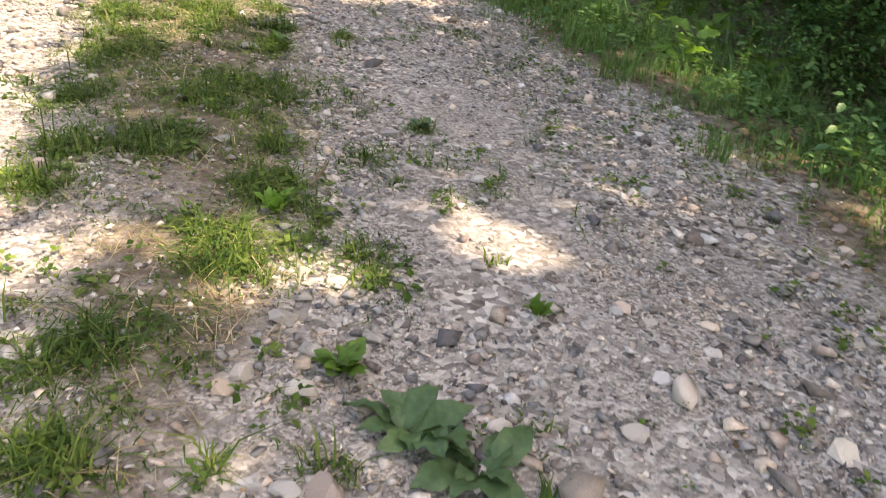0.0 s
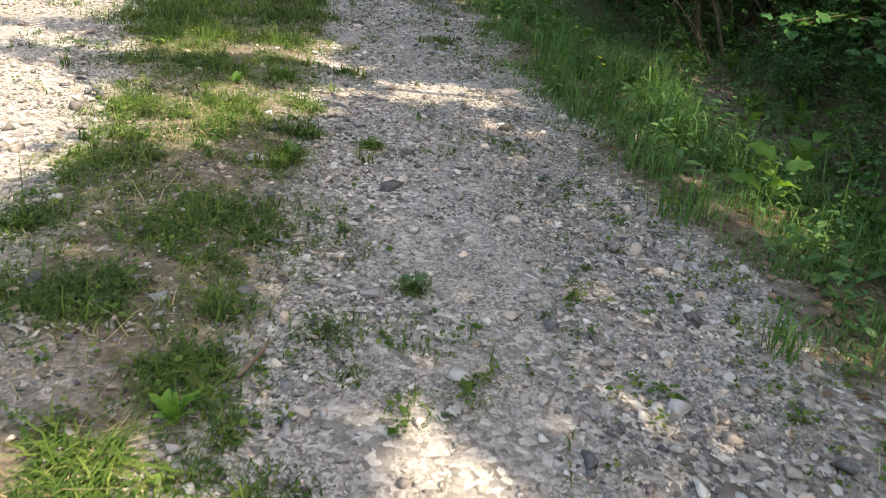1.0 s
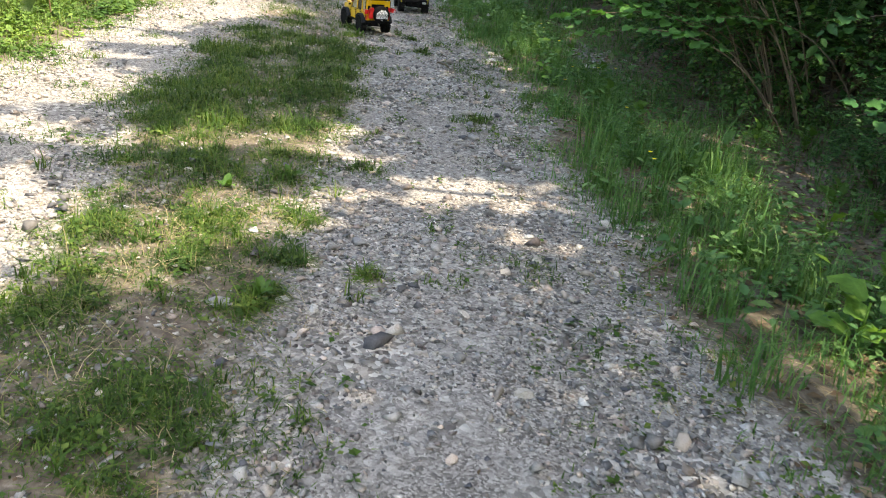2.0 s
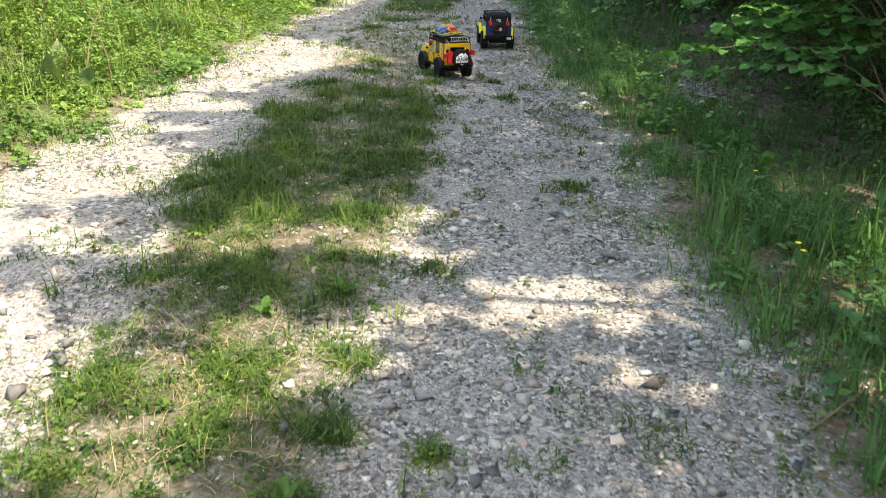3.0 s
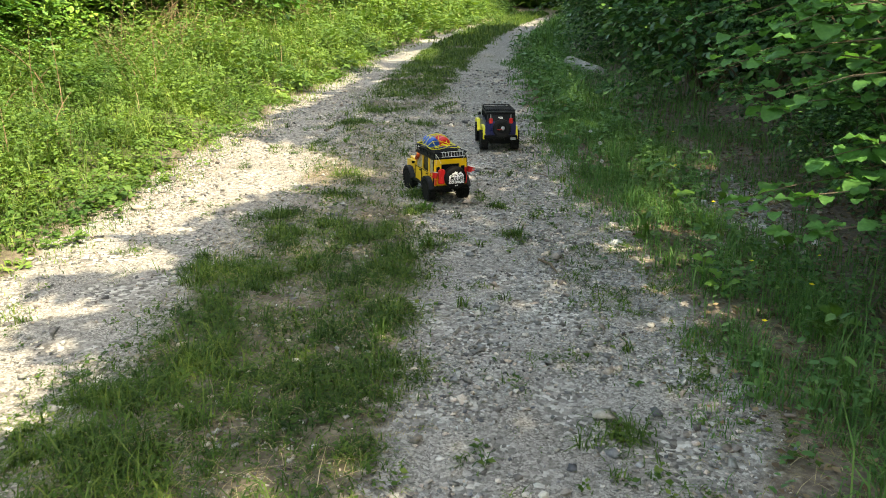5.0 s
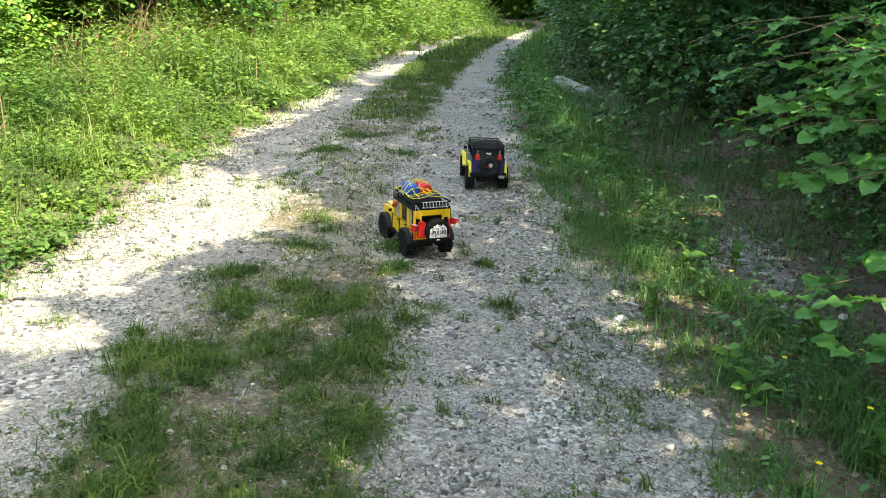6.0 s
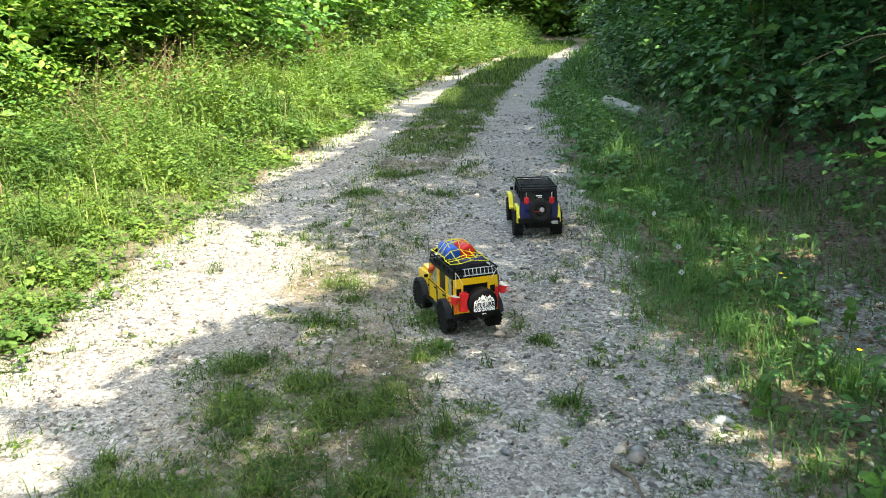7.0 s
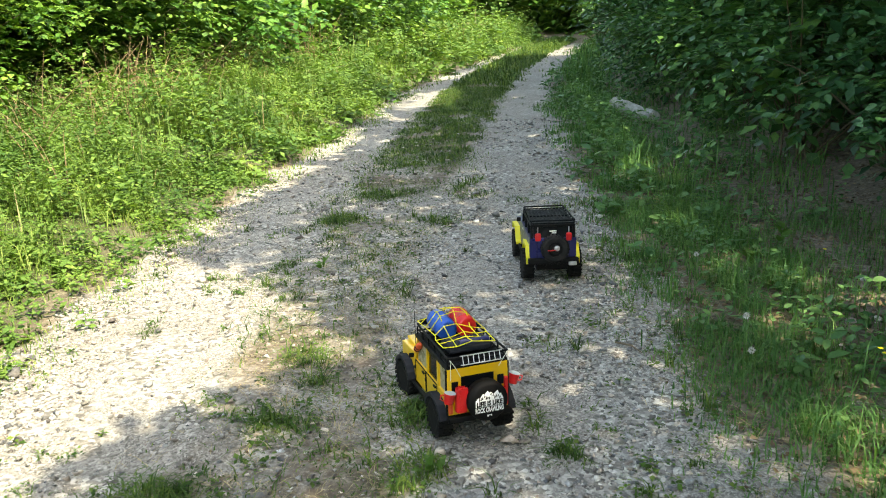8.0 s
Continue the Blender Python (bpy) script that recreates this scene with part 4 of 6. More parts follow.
P, size = canopy()
ty = np.array([-4.5, -2.0, 0.6, 3.1, 5.6, 8.2, 11, 14, 17.5, 21.5, 26, 31, 36.5])
tx = edge_r(ty) + 3.6 + np.array([r.uniform(-0.3, 0.5) for k in ty])
owner = np.argmin((P[:, :1] - tx[None]) ** 2 * 0.3 + (P[:, 1:2] - ty[None]) ** 2, axis=1)
q = np.random.default_rng(5)
for k in range(len(ty)):
    root = new("tree")
    root.location = (tx[k], ty[k], float(height(tx[k], ty[k])) - 0.05)
    o = np.array(root.location[:])
    mine = P[owner == k] - o
    if len(mine) < 5:
        mine = q.normal(0, 1, (200, 3)) + np.array([0, 0, 5])
        sz = np.full(200, 0.2)
    else:
        sz = size[owner == k]
    n = 420 if ty[k] < 5 else 220
    more = unit(q.normal(0, 1, (n, 3))) * (q.uniform(0, 1, (n, 1)) ** 0.4) * np.array([2.2, 1.9, 1.9]) + np.array([0.3 if ty[k] < 5 else 0.9, 0, 4.9 if ty[k] < 5 else 5.6])
    foot = more + o - np.array(SUN[:])[None] * ((more[:, 2] + o[2]) / SUN.z)[:, None]
    ok = shaded(foot[:, 0], foot[:, 1]) & (foot[:, 0] > edge_r(foot[:, 1]) + 0.2)
    mine, sz = np.concatenate([mine, more[ok]]), np.concatenate([sz, np.full(ok.sum(), 0.16 if ty[k] < 12 else 0.26)])
    m = len(mine)
    a = q.uniform(0, 6.28, m)
    big("crown", *leaves(mine, np.stack([np.cos(a), np.sin(a), q.normal(-0.1, 0.3, m)], -1), np.array(SUN[:]) * 0.7 + q.normal(0, 0.45, (m, 3)), sz * q.uniform(0.7, 1.25, m), KITE), M_TREE, root)
    big("trunk", *tubes([[(0.06 * math.sin(z * 1.3 + k), 0.06 * math.cos(z + k), z, 0.13 * (1 - z / 8.5)) for z in np.linspace(0, 6.8, 10)]], 9), M_BARK, root, True)
    for e in mine[q.integers(0, m, 16)]:
        s = np.array([0, 0, min(e[2] * 0.62, 4.8)])
        c = (s + e) / 2 + np.array([0, 0, 0.35])
        limb = [(*((1 - t) ** 2 * s + 2 * t * (1 - t) * c + t * t * e), 0.045 * (1 - 0.85 * t)) for t in np.linspace(0, 1, 6)]
        big("limb", *tubes([limb], 5), M_BARK, root, True)
    tagged(root, "tall broadleaved tree added out of view to shade the track", "tree", "trees shading the track")

# far trees that close the view
far = [tagged(bush("far_tree", 2.6, 6.5, 420, 8, 0.34, KITE, M_BUSH, 260 + k, -0.4, 6), "leafy green woodland tree in the distance", "tree", "woodland trees") for k in range(2)]
spots = [(float(edge_l(yy)) - 6.5 - r.uniform(0, 2), yy, r.uniform(0.8, 1.1)) for yy in (20, 24, 28, 32, 36, 40, 45)]
spots += [(float(edge_r(yy)) + 6.5 + r.uniform(0, 1), yy, r.uniform(0.8, 1.1)) for yy in (24, 29, 34, 38, 43)]
spots += [(-9 + 2.4 * k + r.uniform(-0.6, 0.6), 50 + r.uniform(0, 6), r.uniform(1.0, 1.4)) for k in range(-4, 7)]
spots += [(-12 + 7 * k, 62 + r.uniform(0, 5), 1.8) for k in range(-2, 3)]
for k, (bx, by, sc) in enumerate(spots):
    if k < 2:
        placed(far[k], bx, by, r.uniform(0, 6.28), sc)
    else:
        another(far[k % 2], bx, by, r.uniform(0, 6.28), sc)
# ---- single stones on the track, parts of the ground ----
def stone_mesh(seed):
    rr = random.Random(seed)
    bm = bmesh.new()
    f = rr.uniform(0.4, 0.65)
    e = rr.uniform(0.6, 0.9)
    for k in range(20):
        v = Vector((rr.gauss(0, 1), rr.gauss(0, 1), rr.gauss(0, 1))).normalized() * rr.uniform(0.85, 1.05) * 0.5
        bm.verts.new((v.x, v.y * e, v.z * f))
    bmesh.ops.convex_hull(bm, input=bm.verts)
    bmesh.ops.delete(bm, geom=[v for v in bm.verts if not v.link_faces], context="VERTS")
    me = bpy.data.meshes.new("stone")
    bm.to_mesh(me)
    bm.free()
    me.materials.append(M_STONE)
    me.polygons.foreach_set("use_smooth", [seed % 3 == 0] * len(me.polygons))
    return me


STONES = [stone_mesh(300 + k) for k in range(12)]
LARGE = ((0.17, 0.46, 0.065), (0.13, 0.45, 0.05), (0.12, 0.64, 0.05), (0.04, 0.66, 0.045), (0.02, 0.62, 0.04), (0.65, 0.69, 0.075), (0.47, 0.48, 0.09), (0.21, 0.77, 0.045), (0.14, 0.94, 0.045),
         (0.39, 0.57, 0.04), (0.61, 0.92, 0.04), (1.13, 1.22, 0.045), (0.56, 0.6, 0.05), (0.38, 0.6, 0.04), (0.09, 0.46, 0.04), (0.73, 0.81, 0.035), (0.63, 0.73, 0.04), (-0.03, 1.58, 0.05),
         (0.17, 1.25, 0.04), (-0.01, 1.49, 0.03), (1.02, 2.1, 0.045), (0.98, 1.67, 0.03), (1.01, 1.66, 0.035), (1.06, 1.68, 0.035), (1.08, 1.66, 0.035), (0.6, 1.53, 0.035), (0.4, 1.43, 0.05),
         (0.06, 1.52, 0.04), (-0.27, 2.68, 0.05), (0.15, 2.72, 0.04), (-0.26, 6.44, 0.065), (-0.22, 6.15, 0.085))


def lay_stone(x, y, size, rr):
    ob = new("stone", rr.choice(STONES))
    ob.parent = ground
    z = float(height(np.array(x), np.array(y)))
    ob.matrix_basis = Matrix.LocRotScale((x, y, z + size * rr.uniform(0.02, 0.14)), Euler((rr.gauss(0, 0.15), rr.gauss(0, 0.15), rr.uniform(0, 6.28))), (size,) * 3)


rr = random.Random(12)
for sx, sy, sz in LARGE:
    lay_stone(sx, sy, sz, rr)
for k in range(46):
    lay_stone(rr.gauss(0.32, 0.2), rr.gauss(7.15, 0.75), rr.uniform(0.025, 0.075), rr)
n = 0
while n < 225:
    sx, sy = rr.uniform(-1.6, 1.6), rr.uniform(0.35, 4.2)
    if rr.random() < float(gravel(np.array(sx), np.array(sy))) ** 1.2:
        lay_stone(sx, sy, min(0.07, 0.03 * math.exp(rr.gauss(0, 0.35))), rr)
        n += 1


# ---- single plants ----
def broad_leaf(name, length, width, seed, lobes=0.12, blunt=0.75, crinkle=0.015):
    """A drooping leaf with a wavy edge and a sunken midrib, along +y from its stalk."""
    rr = random.Random(seed)
    bm = bmesh.new()
    rows = []
    k = 8
    for i in range(k + 1):
        t = i / k
        w = width / 2 * (max(0.03, math.sin(math.pi * min(1, t * 0.93 + 0.07))) ** blunt) * (1 + lobes * math.sin(i * 2.3 + seed))
        z = 0.18 * length * math.sin(t * 2.6) - 0.12 * length * t
        y = length * t
        fold = 0.16 * w
        rows.append([bm.verts.new((sx * w, y + rr.uniform(-1, 1) * 0.02 * length, z + (fold * (1 + 1.1 * math.sin(i * 2.1 + sx)) if abs(sx) > 0.9 else fold * 0.35 if abs(sx) > 0.1 else 0) + rr.uniform(-1, 1) * crinkle * length)) for sx in (-1, -0.5, 0, 0.5, 1)])
    for a, c in zip(rows, rows[1:]):
        for j in range(4):
            bm.faces.new((a[j], a[j + 1], c[j + 1], c[j]))
    me = bpy.data.meshes.new(name)
    bm.to_mesh(me)
    bm.free()
    for p in me.polygons:
        p.use_smooth = True
    return me


def weed(name, x, y, n, length, width, rise, mat, label, seed, stalk=0.0, category="weed", crinkle=0.015):
    """A rosette of broad leaves; with a stalk height they sit one above the other on a stem."""
    rr = random.Random(seed)
    root = new(name)
    kinds = [broad_leaf("leaf", length, width, seed + k, crinkle=crinkle) for k in range(3)]
    for me in kinds:
        me.materials.append(mat)
    for k in range(n):
        ob = new("leaf", kinds[k % 3])
        ob.parent = root
        sc = rr.uniform(0.6, 1.1)
        a = k * 2.4 + rr.uniform(-0.3, 0.3)
        up = stalk * (k + 1) / n
        ob.matrix_basis = Matrix.Translation((0, 0, 0.008 + up)) @ Matrix.Rotation(a, 4, "Z") @ Matrix.Translation((rr.uniform(-0.2, 0.2) * length, rr.uniform(-0.1, 0.35) * length, 0)) @ Matrix.Rotation(rise * rr.uniform(0.3, 1.7), 4, "X") @ Matrix.Rotation(rr.uniform(-0.5, 0.5), 4, "Y") @ Matrix.Scale(sc, 4)
    if stalk:
        big("stalk", *tubes([[(0, 0, z * stalk * 1.05, 0.003) for z in np.linspace(0, 1, 4)]], 5), mat, root)
    placed(root, x, y, rr.uniform(0, 6))
    return tagged(root, label, category)


M_WEED = leaf_material("broad_weed_leaf", (0.05, 0.13, 0.03), (0.075, 0.17, 0.035), (0.12, 0.22, 0.05), 0.35, 0.45, 30)
M_WEED_DARK = leaf_material("burdock_leaf", (0.04, 0.092, 0.045), (0.065, 0.135, 0.068), (0.11, 0.19, 0.1), 0.22, 0.45, 60)
# Pale leaf of seedlings; on sunlit weeds it puts the sunlight into the colour.
M_LIGHT_LEAF = leaf_material("young_and_sunlit_leaf", (0.10, 0.24, 0.06), (0.15, 0.31, 0.075), (0.22, 0.38, 0.1), 0.45, 0.4, 30)
weed("burdock", 0.27, 0.575, 13, 0.082, 0.044, 0.3, M_WEED_DARK, "low burdock with large dull green leaves among stones", 1, crinkle=0.05)
weed("burdock", 0.35, 0.51, 12, 0.072, 0.04, 0.3, M_WEED_DARK, "low burdock with large dull green leaves among stones", 21, crinkle=0.05)
weed("leafy_weed", 0.165, 0.69, 20, 0.045, 0.024, 0.5, M_WEED, "fresh green leafy weed between pebbles", 2)
weed("leafy_weed", 0.46, 0.87, 9, 0.034, 0.017, 0.8, M_WEED, "fresh green leafy weed between pebbles", 3)
weed("leafy_weed", 0.0, 1.17, 14, 0.048, 0.022, 0.8, M_LIGHT_LEAF, "leafy weed with sunlight put into its pale green", 4)
weed("leafy_weed", -0.19, 2.36, 14, 0.045, 0.021, 0.7, M_WEED, "fresh green leafy weed between pebbles", 5)
weed("leafy_weed", -0.45, 3.22, 12, 0.042, 0.021, 0.7, M_WEED, "fresh green leafy weed between pebbles", 6)
weed("leafy_weed", -0.58, 3.03, 7, 0.05, 0.025, 0.7, M_LIGHT_LEAF, "leafy weed with sunlight put into its pale green", 7)
weed("leafy_weed", 0.27, 1.72, 11, 0.036, 0.018, 0.6, M_WEED_DARK, "dark green low weed on gravel", 8)
weed("broadleaf_plant", 1.22, 2.72, 7, 0.11, 0.085, 0.45, M_LIGHT_LEAF, "bright green broadleaved plant at the track's edge", 9, 0.14)
weed("broadleaf_plant", 1.55, 2.75, 7, 0.10, 0.08, 0.4, M_WEED, "dark green broadleaved plant at the track's edge", 10, 0.12)
weed("broadleaf_plant", 1.5, 3.3, 6, 0.11, 0.08, 0.4, M_WEED, "dark green broadleaved plant at the track's edge", 11, 0.14)
weed("seedling", 0.15, 5.78, 5, 0.075, 0.06, 0.2, M_LIGHT_LEAF, "light green seedling with round leaves", 12, 0.09)
weed("seedling", 0.22, 5.6, 5, 0.07, 0.055, 0.25, M_LIGHT_LEAF, "light green seedling with round leaves", 13, 0.06)
weed("seedling", -0.25, 5.9, 4, 0.035, 0.03, 0.3, M_WEED_DARK, "tiny green seedling on gravel", 14)
weed("leafy_weed", -1.2, 6.42, 6, 0.05, 0.022, 0.9, M_WEED, "small green weed on the gravel", 15)
weed("leafy_weed", -2.3, 8.0, 6, 0.06, 0.025, 0.8, M_WEED, "small green weed on the gravel", 16)
for k, (wx, wy) in enumerate(((0.9, 4.1), (1.1, 4.6), (1.35, 3.7), (1.6, 3.5), (1.5, 4.2), (1.8, 4.0), (1.75, 4.5), (1.3, 5.0), (1.75, 3.0), (1.4, 3.05), (0.7, 4.9), (0.55, 5.3), (0.5, 6.3), (0.0, 6.9), (0.25, 7.2), (-0.1, 6.2), (-0.35, 8.6), (-0.2, 9.2), (1.7, 3.35), (1.9, 3.75), (2.05, 4.3), (1.65, 4.0), (1.85, 3.1), (2.1, 3.5), (1.9, 4.7), (2.2, 4.8), (1.55, 5.1))):
    weed("broadleaf_plant", wx, wy, 7, 0.085, 0.05, 0.6, M_WEED, "dark green leafy plant in the shaded verge", 30 + k, 0.10)

M_BUTTERBUR = leaf_material("butterbur_leaf", (0.10, 0.17, 0.085), (0.14, 0.21, 0.115), (0.2, 0.27, 0.16), 0.3, 0.5, 20)
weed("butterbur", -2.9, 5.12, 3, 0.25, 0.17, 1.25, M_BUTTERBUR, "big pale green upright butterbur leaves in the verge", 70)
weed("butterbur", -3.15, 5.35, 3, 0.2, 0.13, 1.1, M_BUTTERBUR, "big pale green upright butterbur leaves in the verge", 71)

M_PETAL, N_, L_, B_ = material("yellow_petal", 0.5)
B_.inputs["Base Color"].default_value = (0.80, 0.62, 0.02, 1)
M_FLUFF, N_, L_, B_ = material("white_seed_fluff", 0.9)
B_.inputs["Base Color"].default_value = (0.55, 0.55, 0.52, 1)


def flower(x, y, z, seed):
    rr = random.Random(seed)
    root = new("yellow_flower")
    g = float(height(np.array(x), np.array(y)))
    tall = z - g
    big("stalk", *tubes([[(0.02 * t * t, 0, tall * t, 0.0016) for t in np.linspace(0, 1, 5)]], 5), M_GRASS_TALL, root)
    for k in range(5):
        a = k * 1.2566
        P = np.array([[0.02, 0, tall]])
        V, F = leaves(P, np.array([[math.cos(a), math.sin(a), 0.45]]), np.array([[0, 0, 1.0]]), np.array([0.0105]), ROUND)
        big("petal", V, F, M_PETAL, root)
    root.location = (x, y, g)
    return tagged(root, "small yellow buttercup on a thin stalk", "flower", "yellow flowers in the verge")


for k, (fx, fy, fz) in enumerate(((0.68, 3.55, 0.2), (0.70, 3.58, 0.17), (0.6, 4.25, 0.2), (0.45, 5.26, 0.19), (-0.04, 7.26, 0.15), (-0.02, 7.3, 0.12), (0.3, 5.0, 0.15), (0.16, 6.5, 0.14), (-0.1, 8.36, 0.16), (0.3, 5.75, 0.1), (0.55, 5.9, 0.1))):
    flower(fx, fy, fz, k)


def dandelion(x, y, z):
    root = new("dandelion_clock")
    g = float(height(np.array(x), np.array(y)))
    big("stalk", *tubes([[(0, 0, (z - g) * t, 0.0018) for t in np.linspace(0, 1, 4)]], 5), M_GRASS_TALL, root)
    q = np.random.default_rng(3)
    d = unit(q.normal(0, 1, (90, 3)))
    P = d * 0.004 + np.array([0, 0, z - g])
    big("seed_head", *leaves(P, d, q.normal(0, 1, (90, 3)), np.full(90, 0.009), SPEAR), M_FLUFF, root)
    root.location = (x, y, g)
    return tagged(root, "white dandelion seed head on a tall stalk", "flower", "dandelion clocks in the verge")


dandelion(-0.42, 7.10, 0.28)
dandelion(-0.40, 7.05, 0.19)
dandelion(-0.60, 8.10, 0.18)


# ---- hazel shoots that lean over the verge ----
# Brighter copy of the hazel leaf: light on the shoots put into their colour.
M_HAZEL_LIT = leaf_material("lit_hazel_leaf", (0.065, 0.19, 0.065), (0.1, 0.265, 0.085), (0.16, 0.35, 0.11), 0.4, 0.36, 20)


def hazel_shoot(base, tip, n, leaf, mat, seed):
    rr = random.Random(seed)
    root = new("hazel_shoot")
    g = float(height(np.array(base[0]), np.array(base[1])))
    s, e = Vector((0, 0, -0.03)), Vector((tip[0] - base[0], tip[1] - base[1], tip[2] - g))
    c = Vector((e.x * 0.35, e.y * 0.35, e.z * 1.25 + 0.15))
    at = lambda t: (1 - t) ** 2 * s + 2 * t * (1 - t) * c + t * t * e
    big("stem", *tubes([[(*at(t), 0.006 * (1 - 0.75 * t)) for t in np.linspace(0, 1, 10)]], 6), M_TWIG, root, True)
    kinds = [broad_leaf("leaf", leaf, leaf * 0.84, seed * 7 + k, 0.03, 0.5) for k in range(3)]
    for me in kinds:
        me.materials.append(mat)
    for k in range(n):
        t = 1 - 0.55 * k / n
        p = at(t)
        d = (at(min(1, t + 0.02)) - at(t - 0.02)).normalized()
        a = math.atan2(d.y, d.x) - math.pi / 2 + (1 if k % 2 else -1) * rr.uniform(0.3, 1.3) 
        ob = new("leaf", rr.choice(kinds))
        ob.parent = root
        off = Vector((rr.uniform(-1, 1), rr.uniform(-1, 1), rr.uniform(-0.35, 0.15))) * leaf * 0.8
        ob.matrix_basis = Matrix.Translation(p + off) @ Matrix.Rotation(a, 4, "Z") @ Matrix.Rotation(rr.uniform(-0.45, 0.15), 4, "X") @ Matrix.Rotation(rr.uniform(-0.35, 0.35), 4, "Y") @ Matrix.Scale(rr.uniform(0.6, 1.15), 4)
    root.location = (base[0], base[1], g)
    return tagged(root, "hazel shoot with round green leaves leaning over the verge", "shrub", "hazel shoots beside the track")


SHOOTS_BANK = ((1.5, 5.5, 0.29, 5.3, 0.42, 22, 0.075), (1.5, 5.2, 0.4, 5.2, 0.36, 18, 0.075), (1.4, 6.3, 0.2, 6.06, 0.82, 26, 0.075), (1.5, 6.2, 0.3, 5.98, 0.62, 24, 0.075), (1.5, 6.1, 0.4, 5.95, 1, 26, 0.075),
           (1.6, 6, 0.25, 5.42, 0.42, 16, 0.07), (1.9, 5.4, 0.88, 5.24, 0.47, 16, 0.06), (1.6, 6.5, 0.53, 6.2, 0.66, 22, 0.07), (1.7, 6.2, 0.5, 5.9, 0.95, 26, 0.09), (1.7, 5.8, 0.55, 5.5, 0.5, 20, 0.09),
           (1.7, 5.7, 0.46, 5.38, 0.57, 20, 0.09), (1.8, 6, 0.62, 5.7, 0.85, 24, 0.09))
SHOOTS_HEDGE = ((2.4, 4.6, 1.35, 4.3, 0.62, 20, 0.055), (2.5, 4.9, 1.6, 4.4, 0.75, 22, 0.055), (1, 9.4, 0, 9.2, 0.95, 24, 0.075), (1.1, 8.9, 0.16, 8.9, 0.58, 22, 0.075), (0.7, 9.9, -0.2, 9.5, 0.74, 22, 0.07),
           (1.3, 8, 0.45, 7.7, 0.7, 26, 0.075), (1.3, 7.2, 0.5, 7, 0.9, 26, 0.075), (2.3, 3.9, 1.32, 3.62, 0.4, 20, 0.06), (2.5, 3.7, 1.64, 3.5, 0.38, 22, 0.06))
SHOOTS_OVERHANG = ((1.2, 6.6, 0.05, 6.02, 1.06, 9, 0.055), (1.1, 6.9, -0.08, 6.3, 1.04, 8, 0.05), (1.2, 7.3, 0.12, 6.87, 0.68, 12, 0.055), (1.5, 5.8, 0.34, 5.3, 0.99, 20, 0.085), (1.6, 6.7, 0.55, 6.3, 1.12, 20, 0.06),
           (1.8, 7.2, 0.8, 6.8, 1.1, 20, 0.06), (1.5, 7.3, 0.45, 6.9, 0.95, 20, 0.06))
SHOOTS_SPRAYS = ((1.5, 5.6, 0.1, 5.45, 1.08, 18, 0.06), (1.5, 5.7, 0.2, 5.4, 1.0, 18, 0.062), (1.5, 5.6, 0.16, 5.55, 0.92, 18, 0.06), (1.6, 5.5, 0.26, 5.4, 0.86, 18, 0.062), (1.4, 5.7, 0.06, 5.6, 0.8, 16, 0.056),
                 (1.5, 5.6, 0.2, 5.45, 0.74, 17, 0.06), (1.6, 5.5, 0.3, 5.32, 0.97, 18, 0.062), (1.5, 5.8, 0.02, 5.7, 0.98, 14, 0.056), (1.6, 5.4, 0.32, 5.25, 0.78, 16, 0.062), (1.7, 5.7, 0.34, 5.5, 1.14, 18, 0.06))
SHOOTS_LOW = ((2.3, 3.6, 1.75, 3.35, 0.26, 15, 0.045), (2.5, 3.9, 1.9, 3.65, 0.3, 15, 0.045), (2.2, 4.0, 1.6, 3.75, 0.25, 15, 0.045), (2.6, 3.5, 2.0, 3.3, 0.36, 15, 0.045), (2.4, 3.2, 1.85, 3.05, 0.28, 15, 0.045), (2.3, 3.9, 1.7, 3.55, 0.34, 14, 0.045))
SHOOTS_NEAR = ((2.3, 4.5, 1.5, 4.15, 0.46, 16, 0.05), (2.4, 4.6, 1.68, 4.25, 0.52, 16, 0.05), (2.5, 4.6, 1.86, 4.35, 0.5, 16, 0.05), (2.3, 4.2, 1.52, 3.95, 0.38, 15, 0.05), (2.5, 4.3, 1.75, 4.05, 0.36, 16, 0.05), (2.6, 4.6, 1.9, 4.2, 0.6, 16, 0.05), (2.6, 4.9, 1.75, 4.6, 0.62, 16, 0.05))
# Most shoots get the brightened leaf colour, hedge and low ones the plain hazel.
for k, (shoots, mat) in enumerate(((SHOOTS_BANK, M_HAZEL_LIT), (SHOOTS_HEDGE, M_HAZEL), (SHOOTS_OVERHANG, M_HAZEL_LIT), (SHOOTS_SPRAYS, M_HAZEL_LIT), (SHOOTS_NEAR, M_HAZEL_LIT), (SHOOTS_LOW, M_HAZEL))):
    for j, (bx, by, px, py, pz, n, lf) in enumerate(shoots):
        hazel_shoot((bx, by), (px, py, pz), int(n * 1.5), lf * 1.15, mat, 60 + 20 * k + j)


# ---- dead wood ----
def log(a, c, rad):
    root = new("log")
    A, C = Vector(a), Vector(c)
    rr = random.Random(2)
    path = [(*(A.lerp(C, t) + Vector((0, 0, rr.uniform(-0.008, 0.008)))), rad * (1 - 0.25 * t) * rr.uniform(0.92, 1.06)) for t in np.linspace(0, 1, 9)]
    V, F = tubes([path], 12)
    ob = big("bark", V, F, M_LOG, root, True)
    for p, k in ((A, 1), (C, -1)):
        part("cut_end", lathe([(0, rad * 0.78), (0.01, rad * 0.7), (0.012, 0.01)], 12, Matrix.Translation(p) @ (C - A).to_track_quat("X", "Z").to_matrix().to_4x4() @ Matrix.Rotation(math.pi if k > 0 else 0, 4, "Z")), M_LOG, root)
    return tagged(root, "grey weathered log lying in the grass", "log")


